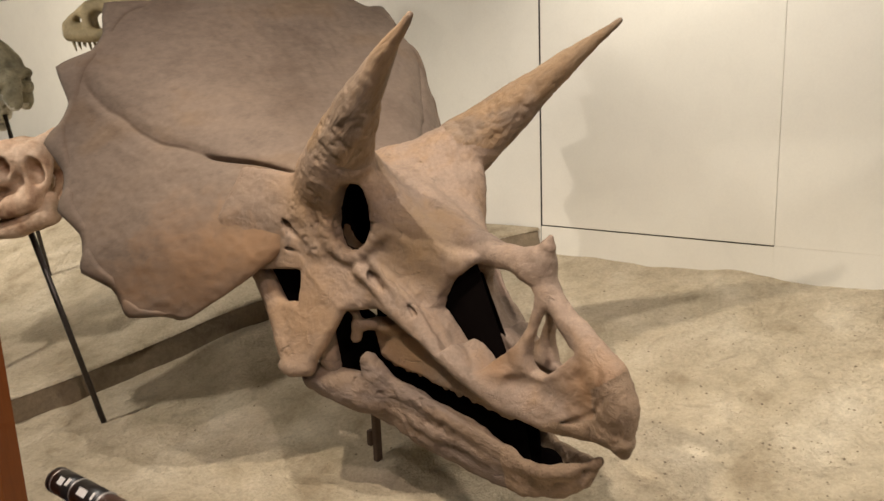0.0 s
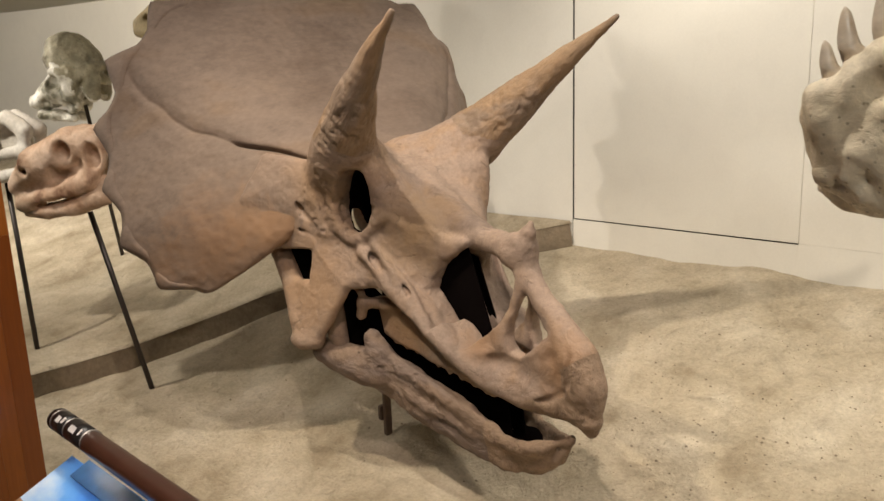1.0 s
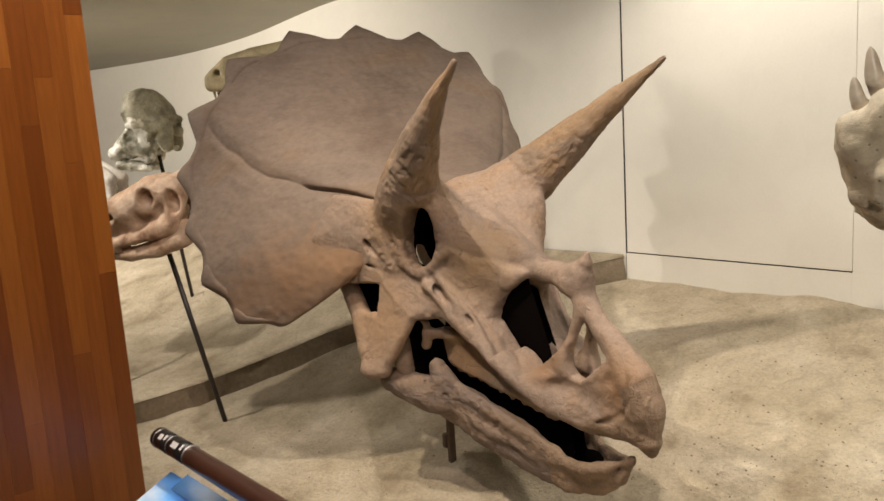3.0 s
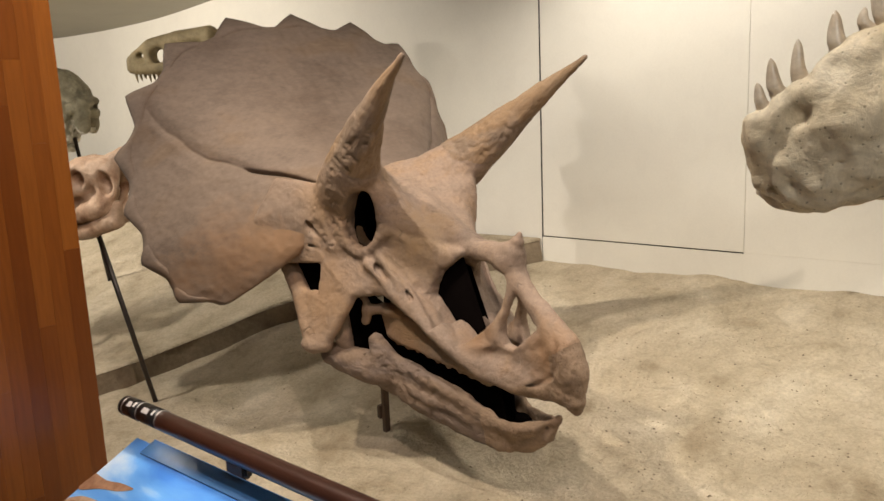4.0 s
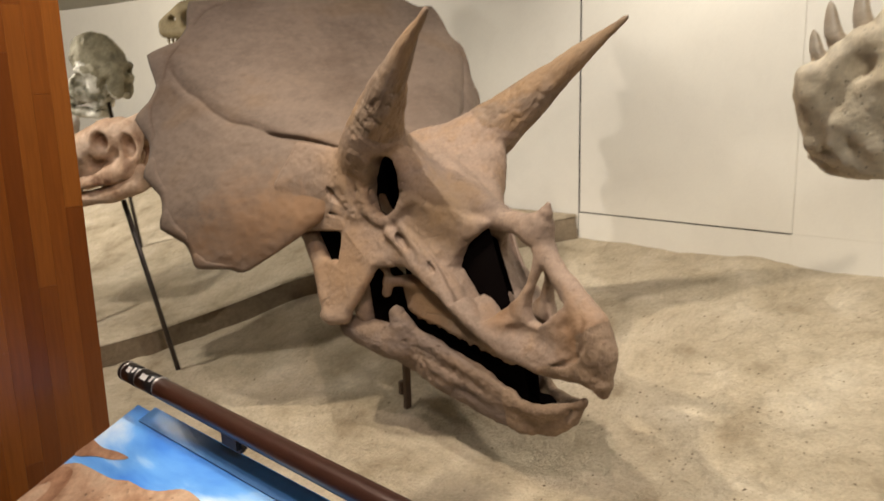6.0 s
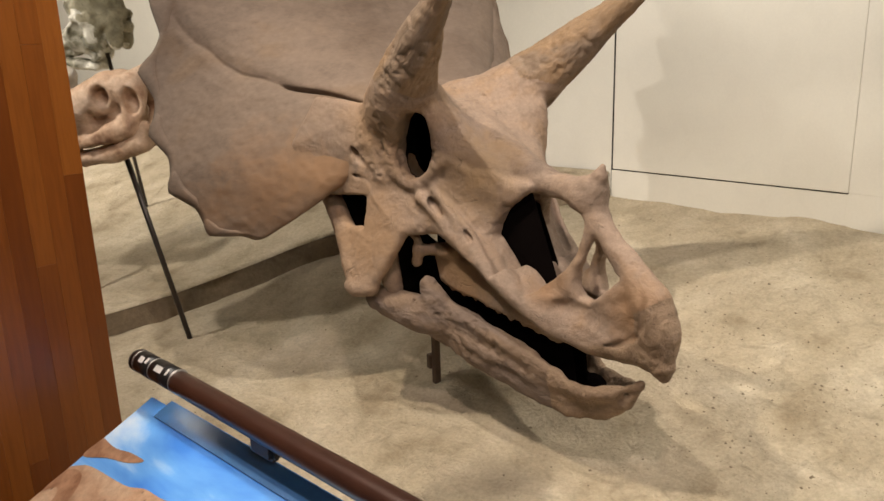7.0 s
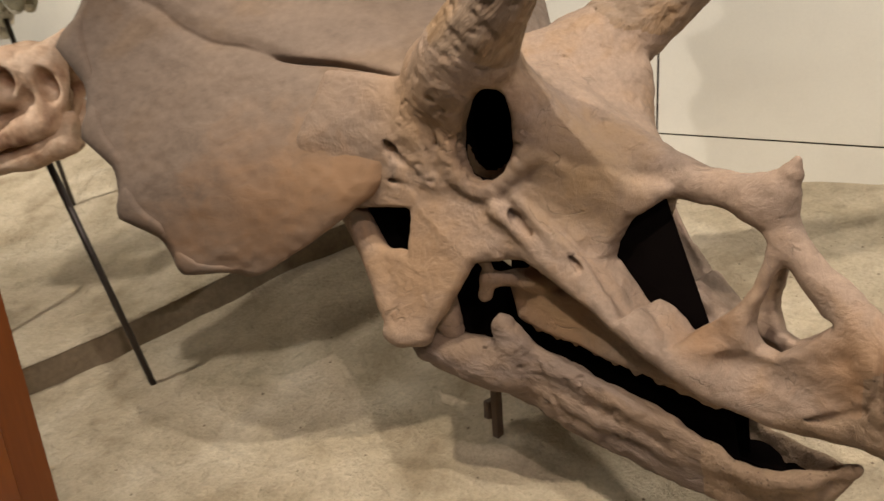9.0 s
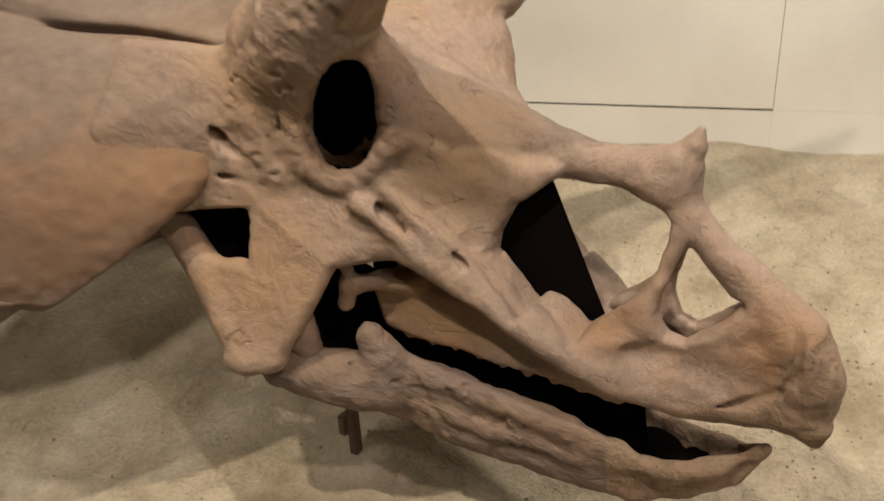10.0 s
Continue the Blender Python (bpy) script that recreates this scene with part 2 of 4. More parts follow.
def thing(name, m, label, category, group="", kind=""):
    ob = new(name)
    ob.matrix_world = m
    return tagged(ob, label, category, group, kind)


def bm_mesh(name, bm, material, smooth=False):
    me = bpy.data.meshes.new(name)
    bm.normal_update()
    bm.to_mesh(me)
    bm.free()
    me.materials.append(material)
    if smooth:
        me.polygons.foreach_set("use_smooth", [True] * len(me.polygons))
    return me


def box(name, lo, hi, material, bevel=0.0):
    bm = bmesh.new()
    bmesh.ops.create_cube(bm, size=1)
    for v in bm.verts:
        v.co = Vector([lo[i] + (v.co[i] + 0.5) * (hi[i] - lo[i]) for i in range(3)])
    if bevel:
        bmesh.ops.bevel(bm, geom=bm.edges[:], offset=bevel, segments=2, affect="EDGES")
    return bm_mesh(name, bm, material)


def spline(points, steps):
    """Catmull-Rom through rows of numbers: steps samples for each span."""
    p = np.array(points, float)
    q = np.vstack([2 * p[0] - p[1], p, 2 * p[-1] - p[-2]])
    out = []
    for i in range(1, len(q) - 2):
        for s in range(steps):
            u = s / steps
            a, b, c, d = q[i - 1], q[i], q[i + 1], q[i + 2]
            out.append(0.5 * (2 * b + (c - a) * u + (2 * a - 5 * b + 4 * c - d) * u * u + (3 * b - a - 3 * c + d) * u ** 3))
    out.append(p[-1])
    return np.array(out)


def tube_mesh(name, points, material, sides=12, steps=4, rough=0.0, flat=1.0):
    """A closed sweep along rows of (x, y, z, radius)."""
    path = spline(points, steps) if steps > 1 else np.array(points, float)
    verts, faces = [], []
    for i, row in enumerate(path):
        c, r = Vector(row[:3]), row[3]
        along = (Vector(path[min(i + 1, len(path) - 1)][:3]) - Vector(path[max(i - 1, 0)][:3])).normalized()
        side = along.cross(Vector((0, 0, 1)) if abs(along.z) < 0.9 else Vector((1, 0, 0))).normalized()
        up = side.cross(along)
        for k in range(sides):
            a = 2 * math.pi * k / sides
            p = c + (side * math.cos(a) * flat + up * math.sin(a)) * r
            if rough:
                p += (p - c) * rough * noise.noise(p * 25)
            verts.append(p)
    for i in range(len(path) - 1):
        for k in range(sides):
            a, b = i * sides + k, i * sides + (k + 1) % sides
            faces.append((a, b, b + sides, a + sides))
    n = len(verts)
    verts += [Vector(path[0][:3]), Vector(path[-1][:3])]
    for k in range(sides):
        faces.append((n, (k + 1) % sides, k))
        faces.append((n + 1, n - 2 * 0 - sides + k, n - sides + (k + 1) % sides))
    return mesh_of(name, verts, faces, material)


# ---- solid sculpting: a field of distances, cut into a surface ----
LATTICE = np.random.RandomState(7).rand(48, 48, 48) * 2 - 1


def grain3(p, scale):
    """Smooth value noise, -1 to 1, at rows of points."""
    q = p * scale
    i = np.floor(q).astype(int)
    f = q - i
    f = f * f * (3 - 2 * f)
    out = 0
    for dx in (0, 1):
        for dy in (0, 1):
            for dz in (0, 1):
                w = np.abs(1 - dx - f[..., 0]) * np.abs(1 - dy - f[..., 1]) * np.abs(1 - dz - f[..., 2])
                out = out + w * LATTICE[(i[..., 0] + dx) % 48, (i[..., 1] + dy) % 48, (i[..., 2] + dz) % 48]
    return out


class Clay:
    """A block of space in which shapes are joined and cut; mirrored over y = 0 if both is set."""

    def __init__(self, lo, hi, step, both=True):
        lo, hi = np.array(lo, float), np.array(hi, float)
        self.both, self.step = both, step
        if both:
            lo[1] = 0
        n = np.ceil((hi - lo) / step).astype(int) + 1
        self.axes = [lo[k] + step * np.arange(n[k]) for k in range(3)]
        self.f = np.full(n, 0.08, np.float32)

    def _cut(self, pts, reach):
        pts = np.array(pts, float)
        a, b = pts.min(0) - reach, pts.max(0) + reach
        sl = tuple(slice(max(0, np.searchsorted(ax, a[k])), max(1, np.searchsorted(ax, b[k]))) for k, ax in enumerate(self.axes))
        g = np.stack(np.meshgrid(*[ax[s] for ax, s in zip(self.axes, sl)], indexing="ij"), -1)
        return sl, g

    def _join(self, sl, d, k):
        a = self.f[sl]
        h = np.clip(0.5 + 0.5 * (a - d) / k, 0, 1)
        self.f[sl] = a * (1 - h) + d * h - k * h * (1 - h)

    def _carve(self, sl, d, k):
        a = self.f[sl]
        h = np.clip(0.5 - 0.5 * (a + d) / k, 0, 1)
        self.f[sl] = a * (1 - h) - d * h + k * h * (1 - h)

    def rod(self, rows, k=0.03, cut=False):
        """A chain of (x, y, z, radius), joined as one."""
        rows = np.array(rows, float)
        sl, g = self._cut(rows[:, :3], rows[:, 3].max() + k + 0.03)
        d = np.full(g.shape[:3], 1e3)
        for p, q in zip(rows, rows[1:]):
            ab = q[:3] - p[:3]
            t = np.clip(((g - p[:3]) @ ab) / (ab @ ab), 0, 1)
            d = np.minimum(d, np.linalg.norm(g - p[:3] - t[..., None] * ab, axis=-1) - (p[3] + (q[3] - p[3]) * t))
        (self._carve if cut else self._join)(sl, d, k)

    def egg(self, c, r, k=0.03, cut=False, turn=0.0):
        """An ellipsoid, turned about y by degrees."""
        c, r = np.array(c, float), np.array(r, float)
        sl, g = self._cut([c - r.max(), c + r.max()], k + 0.03)
        d = g - c
        ca, sa = math.cos(radians(turn)), math.sin(radians(turn))
        d = np.stack([ca * d[..., 0] - sa * d[..., 2], d[..., 1], sa * d[..., 0] + ca * d[..., 2]], -1)
        q = np.linalg.norm(d / r, axis=-1)
        q2 = np.maximum(np.linalg.norm(d / (r * r), axis=-1), 1e-6)
        (self._carve if cut else self._join)(sl, q * (q - 1) / q2, k)

    def slabs(self, triples, r, k=0.025):
        """Rounded triangles of half thickness r, joined as one."""
        sl, g = self._cut([p for t in triples for p in t], r + k + 0.03)
        d = np.full(g.shape[:3], 1e3)
        for a, b, c in triples:
            a, b, c = (np.array(v, float) for v in (a, b, c))
            n = np.cross(b - a, c - a)
            n /= np.linalg.norm(n)
            inside = np.ones(g.shape[:3], bool)
            edge = np.full(g.shape[:3], 1e9)
            for p, q in ((a, b), (b, c), (c, a)):
                e = q - p
                inside &= ((g - p) @ np.cross(n, e)) >= 0
                t = np.clip(((g - p) @ e) / (e @ e), 0, 1)
                edge = np.minimum(edge, np.linalg.norm(g - p - t[..., None] * e, axis=-1))
            d = np.minimum(d, np.where(inside, np.abs((g - a) @ n), edge))
        self._join(sl, d - r, k)

    def hole(self, outline, y0, y1, r, k=0.012, slant=0.0, y2=0.0):
        """Cuts a rounded many-sided opening, seen along y, given as (x, z) corners at y2; slant: metres of x for a metre of y."""
        o = np.array(outline, float)
        sl, g = self._cut([(o[:, 0].min() - abs(slant) * 0.3, y0, o[:, 1].min()), (o[:, 0].max() + abs(slant) * 0.3, y1, o[:, 1].max())], r + k + 0.03)
        x, z = g[..., 0] - slant * (g[..., 1] - y2), g[..., 2]
        d2, inside = np.full(x.shape, 1e9), np.zeros(x.shape, bool)
        for (ax, az), (bx, bz) in zip(o, np.roll(o, -1, 0)):
            ex, ez = bx - ax, bz - az
            t = np.clip(((x - ax) * ex + (z - az) * ez) / (ex * ex + ez * ez), 0, 1)
            d2 = np.minimum(d2, (x - ax - t * ex) ** 2 + (z - az - t * ez) ** 2)
            cross = ((az > z) != (bz > z)) & (x < ex * (z - az) / (ez if ez else 1e-9) + ax)
            inside ^= cross
        d = np.where(inside, -np.sqrt(d2), np.sqrt(d2)) - r
        d = np.maximum(d, np.maximum(y0 - g[..., 1], g[..., 1] - y1))
        self._carve(sl, d, k)

    def wear(self, amount, scale):
        near = np.abs(self.f) < 0.04
        idx = np.argwhere(near)
        p = np.stack([self.axes[k][idx[:, k]] for k in range(3)], -1)
        p[:, 1] += 3.1
        self.f[near] += amount * grain3(p, scale)

    def pits(self, amount, scale, level, inside):
        """Small hollows where fine noise is high, in the region that inside(points) gives."""
        near = np.abs(self.f) < 0.03
        idx = np.argwhere(near)
        p = np.stack([self.axes[k][idx[:, k]] for k in range(3)], -1)
        self.f[near] += amount * np.clip(grain3(p + 7.7, scale) - level, 0, 0.4) * inside(p)

    def skin(self):
        """Vertices and four-sided faces of the surface."""
        f, axes = self.f, [a.copy() for a in self.axes]
        if self.both:
            f = np.concatenate([f[:, :0:-1], f], 1)
            axes[1] = np.concatenate([-axes[1][:0:-1], axes[1]])
        neg = f < 0
        c = [neg[i:neg.shape[0] - 1 + i, j:neg.shape[1] - 1 + j, k:neg.shape[2] - 1 + k] for i in (0, 1) for j in (0, 1) for k in (0, 1)]
        count = sum(a.astype(np.int8) for a in c)
        cells = np.argwhere((count > 0) & (count < 8))
        ident = np.full(count.shape, -1, int)
        ident[tuple(cells.T)] = np.arange(len(cells))
        corner = {(i, j, k): f[cells[:, 0] + i, cells[:, 1] + j, cells[:, 2] + k] for i in (0, 1) for j in (0, 1) for k in (0, 1)}
        total, hits = np.zeros((len(cells), 3)), np.zeros(len(cells))
        for s in corner:
            for ax in range(3):
                if s[ax] == 0:
                    e = list(s)
                    e[ax] = 1
                    a, b = corner[s], corner[tuple(e)]
                    x = (a < 0) != (b < 0)
                    t = np.where(x, a / np.where(a == b, 1, a - b), 0)
                    p = np.tile(np.array(s, float), (len(cells), 1))
                    p[:, ax] += t
                    total += np.where(x[:, None], p, 0)
                    hits += x
        verts = np.stack([axes[k][0] for k in range(3)]) + self.step * (cells + total / hits[:, None])
        faces = []
        for ax in range(3):
            u, v = (ax + 1) % 3, (ax + 2) % 3
            lo, hi = [slice(1, -1)] * 3, [slice(1, -1)] * 3
            lo[ax], hi[ax] = slice(0, -1), slice(1, None)
            a, b = neg[tuple(lo)], neg[tuple(hi)]
            at = np.argwhere(a != b)
            flip = a[tuple(at.T)]
            base = at + 1
            base[:, ax] -= 1
            quad = []
            for du, dv in ((1, 1), (0, 1), (0, 0), (1, 0)):
                w = base.copy()
                w[:, u] -= du
                w[:, v] -= dv
                quad.append(ident[tuple(w.T)])
            quad = np.stack(quad, -1)
            quad[~flip] = quad[~flip][:, ::-1]
            faces.append(quad)
        return verts, np.concatenate(faces)


def split_skin(verts, faces, which, names):
    """Parts of one skin, faces sorted by number, with normals that run on across the cuts."""
    whole = mesh_of("whole", verts, faces, BONE)
    normals = np.zeros(len(verts) * 3)
    whole.vertex_normals.foreach_get("vector", normals)
    normals = normals.reshape(-1, 3)
    out = []
    for k, (name, material) in enumerate(names):
        f = faces[which == k]
        used, back = np.unique(f, return_inverse=True)
        me = mesh_of(name, verts[used], back.reshape(-1, 4), material)
        me.normals_split_custom_set_from_vertices([tuple(v) for v in normals[used]])
        out.append(me)
    bpy.data.meshes.remove(whole)
    return out


# ---- the setting ----
def soft(x, w):
    return w * np.log1p(np.exp(np.clip(x / w, -30, 30)))


def ground_z(x, y):
    return 0.13 + 0.36 * soft(y - 1.72, 0.16) + 0.03 * np.exp(-((x + 1.75) ** 2 + (y - 1.8) ** 2) / 0.12)


def sheet(name, grid, material):
    """A surface from an n x m array of places."""
    n, m = grid.shape[:2]
    i = np.arange(n * m).reshape(n, m)
    faces = np.stack([i[:-1, :-1], i[1:, :-1], i[1:, 1:], i[:-1, 1:]], -1).reshape(-1, 4)
    return mesh_of(name, grid.reshape(-1, 3), faces, material)


def rumple(x, y):
    p = np.stack([x, y, np.zeros_like(x)], -1) + 20
    return 0.012 * grain3(p, 3.1) + 0.007 * grain3(p, 8.3) + 0.003 * grain3(p, 22.0)


xs, ys = np.meshgrid(np.arange(-4.2, 2.2, 0.03), np.arange(0.62, 3.24, 0.03), indexing="ij")
ground = new("ground", sheet("ground", np.stack([xs, ys, ground_z(xs, ys) + rumple(xs, ys)], -1), SAND))
tagged(ground, "pale packed sand bed rising towards the wall", "ground", kind="structure")

KERB_LINE = spline([(-3.43, 0.62), (-3.39, 1.2), (-3.37, 1.49), (-3.32, 1.76), (-3.19, 2.06), (-2.99, 2.36), (-2.5, 2.80), (-1.885, 3.19)], 12)
drop = np.array([0.0, 0.01, 0.03, 0.06, 0.15, 0.4, 0.9, 1.6, 2.6, 4.0, 6.0, 9.0])
kx, ky = KERB_LINE[:, 0][:, None] - drop[None], KERB_LINE[:, 1][:, None] + 0 * drop[None]
kz = ground_z(KERB_LINE[:, 0], KERB_LINE[:, 1])[:, None] + 0.125 + 0 * kx + rumple(kx, ky) * 0.8 * np.clip(drop / 0.5, 0.1, 1)[None]
kz[:, 0] -= 0.012
tagged(new("ground_terrace", sheet("ground_terrace", np.stack([kx, ky, kz], -1), SAND)), "raised pale sand terrace behind a low kerb", "ground", kind="structure")
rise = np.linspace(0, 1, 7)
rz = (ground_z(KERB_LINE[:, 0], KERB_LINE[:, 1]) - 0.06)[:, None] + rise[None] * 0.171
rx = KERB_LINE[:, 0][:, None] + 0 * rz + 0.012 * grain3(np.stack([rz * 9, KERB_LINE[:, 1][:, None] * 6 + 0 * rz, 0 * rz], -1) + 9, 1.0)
tagged(new("kerb", sheet("kerb", np.stack([rx, KERB_LINE[:, 1][:, None] + 0 * rz, rz], -1)[:, ::-1], KERB)), "low rough sandy kerb, coloured darker for its shade, between two sand levels", "kerb", kind="structure")

TOP = 2.40
wall_n = thing("wall_north", pose(0, 0, 0), "off-white painted gallery wall with panel joints", "wall", kind="structure")
part("wall_backing", box("wall_backing", (-1.95, 3.212, -0.2), (2.4, 3.4, TOP), GROOVE), wall_n, "dark recess behind the panels")
part("panel", box("panel", (-1.876, 3.2, 0.797), (-0.815, 3.2115, TOP), PAINT, 0.0015), wall_n)
part("panel", box("panel", (-0.8135, 3.2, 0.7955), (2.4, 3.2115, TOP), PAINT, 0.001), wall_n)
part("panel", box("panel", (-1.882, 3.2005, -0.2), (-0.815, 3.2115, 0.790), PAINT, 0.001), wall_n)
part("panel", box("panel", (-0.8148, 3.2, -0.2), (2.4, 3.2115, 0.7953), PAINT, 0.0005), wall_n)

curve = spline([(-1.884, 3.2), (-3.0, 3.22), (-4.5, 3.36), (-6.6, 3.78), (-8.5, 3.75), (-10.6, 3.1), (-12.0, 1.6), (-12.2, -0.5)], 10)
cz = np.linspace(-0.2, TOP, 6)
grid = np.stack([curve[:, 0][:, None] + 0 * cz, curve[:, 1][:, None] + 0 * cz, 0 * curve[:, :1] + cz], -1)
tagged(new("wall_curved", sheet("wall_curved", grid, PAINT)), "off-white wall curving away behind the skulls", "wall", kind="structure")
# Unseen walls that close the room, coloured dark to limit bounced light.
for name, lo, hi, mat in (
    ("floor", (-12.6, -3.2, -0.12), (2.6, 0.62, 0.0), CARPET),
    ("wall_south", (-12.6, -3.2, 0.0), (2.6, -3.05, TOP), CARPET),
    ("wall_east", (2.2, -3.2, -0.2), (2.4, 3.2, TOP), CARPET),
    ("wall_west", (-12.6, -3.2, -0.2), (-12.4, 4.2, TOP), CARPET),
):
    tagged(new(name, box(name, lo, hi, mat)), {"floor": "dark visitor floor before the sand bed"}.get(name, "unseen gallery wall, made dark to cut bounced light"), name.split("_")[0], kind="structure")


def ceiling_mesh(x0, x1, y0, y1):
    """A flat slab with an unseen square opening, added to let the high spot lights through."""
    bm = bmesh.new()

    def block(lo, hi):
        for v in bmesh.ops.create_cube(bm, size=1)["verts"]:
            v.co = Vector([lo[i] + (v.co[i] + 0.5) * (hi[i] - lo[i]) for i in range(3)])

    a, b = TOP, TOP + 0.12
    block((-12.6, -3.2, a), (x0, 4.4, b))
    block((x1, -3.2, a), (2.6, 4.4, b))
    block((x0, -3.2, a), (x1, y0, b))
    block((x0, y1, a), (x1, 4.4, b))
    return bm_mesh("ceiling", bm, CEIL)


tagged(new("ceiling", ceiling_mesh(-3.0, 1.0, -1.2, 3.19)), "flat beige painted gallery ceiling with an unseen opening added for the lights", "ceiling", kind="structure")
plinth = tagged(new("plinth_wall", box("plinth_wall", (-4.2, 0.56, 0.0), (2.2, 0.62, 0.24), PAINT)), "low white upstand before the sand bed", "wall", kind="structure")


# ---- horned dinosaur skull ----
SKULL = pose(-1.6, 1.8, 0, 0, 0, -12)
skull = thing("horned_dinosaur_skull", SKULL, "large brown three-horned dinosaur skull with broad frill, on a steel post", "skull")


def sculpt_head():
    c = Clay((-0.46, -0.54, 0.54), (0.94, 0.54, 1.70), 0.0050)
    # roof of the skull, nose and beak ridge
    c.rod([(-0.24, 0, 1.165, 0.11), (0.03, 0, 1.135, 0.115), (0.20, 0, 1.075, 0.085), (0.373, 0, 1.042, 0.048), (0.45, 0, 1.031, 0.039), (0.53, 0, 1.027, 0.037), (0.60, 0, 1.018, 0.040)], 0.025)
    c.rod([(0.60, 0, 0.99, 0.038), (0.638, 0, 0.945, 0.031), (0.687, 0, 0.893, 0.031), (0.738, 0, 0.852, 0.037), (0.81, 0, 0.775, 0.056), (0.850, 0, 0.70, 0.050), (0.862, 0, 0.625, 0.028), (0.868, 0, 0.592, 0.010)], 0.025)
    c.rod([(-0.12, 0.10, 1.185, 0.095), (0.06, 0.11, 1.155, 0.095), (0.17, 0.085, 1.09, 0.07), (0.27, 0.05, 1.04, 0.05)], 0.03)
    # bone round the eye and under the horns
    c.rod([(-0.05, 0.215, 1.245, 0.09), (-0.075, 0.245, 1.14, 0.068), (-0.05, 0.245, 1.04, 0.05)], 0.04)
    c.rod([(-0.10, 0.08, 1.20, 0.10), (0.04, 0.18, 1.235, 0.095), (0.145, 0.175, 1.19, 0.05), (0.18, 0.165, 1.10, 0.036)], 0.04)
    c.rod([(-0.18, 0.14, 1.19, 0.09), (-0.02, 0.16, 1.20, 0.085), (0.12, 0.13, 1.155, 0.06), (0.20, 0.115, 1.09, 0.045), (0.32, 0.055, 1.0, 0.04)], 0.04)
    # brow horns
    c.rod([(0.005, 0.225, 1.235, 0.105), (0.06, 0.245, 1.285, 0.103), (0.17, 0.285, 1.372, 0.080), (0.31, 0.33, 1.472, 0.051), (0.45, 0.364, 1.57, 0.028), (0.578, 0.385, 1.648, 0.006)], 0.04)
    # nose horn
    c.rod([(0.575, 0, 1.02, 0.048), (0.606, 0, 1.045, 0.036), (0.626, 0, 1.075, 0.022), (0.634, 0, 1.102, 0.009)], 0.025)
    # cheek, jugal and face plates
    o1, o2, o3 = (-0.03, 0.225, 1.10), (0.07, 0.20, 1.0), (0.185, 0.16, 1.09)
    s1, s2, s3, w1, w2, w3 = (-0.19, 0.325, 0.97), (-0.14, 0.312, 1.12), (-0.10, 0.262, 1.22), (-0.30, 0.44, 0.98), (-0.286, 0.436, 1.118), (-0.27, 0.36, 1.25)
    f1, f2 = (-0.085, 0.285, 0.97), (-0.09, 0.30, 0.84)
    m1, m2, n1, n2 = (0.17, 0.17, 0.94), (0.16, 0.168, 0.885), (0.315, 0.085, 0.965), (0.375, 0.07, 0.77)
    ridge, lip, low = (0.45, 0.12, 0.72), (0.64, 0.045, 0.635), (0.62, 0.045, 0.74)
    q1, j1, j2, b1 = (0.045, 0.255, 0.865), (-0.112, 0.352, 0.665), (-0.055, 0.325, 0.67), (-0.20, 0.318, 0.825)
    c.slabs([(s1, s2, f1), (s2, o1, f1), (s1, s2, w1), (s2, w1, w2), (s2, s3, w2), (s3, w2, w3), (o1, o2, f1), (o2, q1, f1), (q1, f2, f1), (o2, m1, q1), (m1, m2, q1), (f2, q1, j2), (f2, j1, j2),
             (b1, f2, j1), (o3, m1, o2), (o3, n1, m1), (n1, n2, m1), (m1, n2, ridge), (m1, m2, ridge), (n2, low, ridge), (ridge, low, lip), (low, lip, (0.80, 0.015, 0.68)),
             (low, (0.73, 0.03, 0.775), (0.80, 0.015, 0.68)), ((0.16, 0.1, 1.12), o3, n1)], 0.020, 0.03)
    c.slabs([(n2, (0.56, 0.055, 0.80), low), ((0.56, 0.055, 0.80), low, (0.60, 0.042, 0.84)), ((0.60, 0.042, 0.84), low, (0.74, 0.028, 0.80)), (n1, (0.33, 0.075, 1.01), (0.40, 0.05, 1.02))], 0.016, 0.025)
    c.rod([(-0.30, 0.325, 0.935, 0.034), (-0.235, 0.318, 0.84, 0.036), (-0.15, 0.338, 0.71, 0.028)], 0.025)
    c.rod([(-0.13, 0.362, 0.66, 0.018), (-0.10, 0.352, 0.655, 0.022), (-0.06, 0.328, 0.662, 0.02)], 0.03)
    # flange over the tooth row, running to the lip
    c.rod([(0.13, 0.20, 0.895, 0.020), (0.22, 0.190, 0.862, 0.020), (0.32, 0.174, 0.812, 0.022), (0.45, 0.140, 0.722, 0.023), (0.54, 0.098, 0.655, 0.022), (0.64, 0.045, 0.62, 0.024), (0.75, 0.02, 0.63, 0.032)], 0.025)
    # bony strut from the eye towards the nose
    c.rod([(0.15, 0.200, 1.0, 0.019), (0.26, 0.172, 0.90, 0.018), (0.36, 0.132, 0.80, 0.017), (0.43, 0.126, 0.735, 0.016), (0.54, 0.095, 0.68, 0.012)], 0.032)
    c.rod([(0.11, 0.228, 0.975, 0.016), (0.19, 0.205, 0.905, 0.016), (0.28, 0.182, 0.84, 0.013)], 0.032)
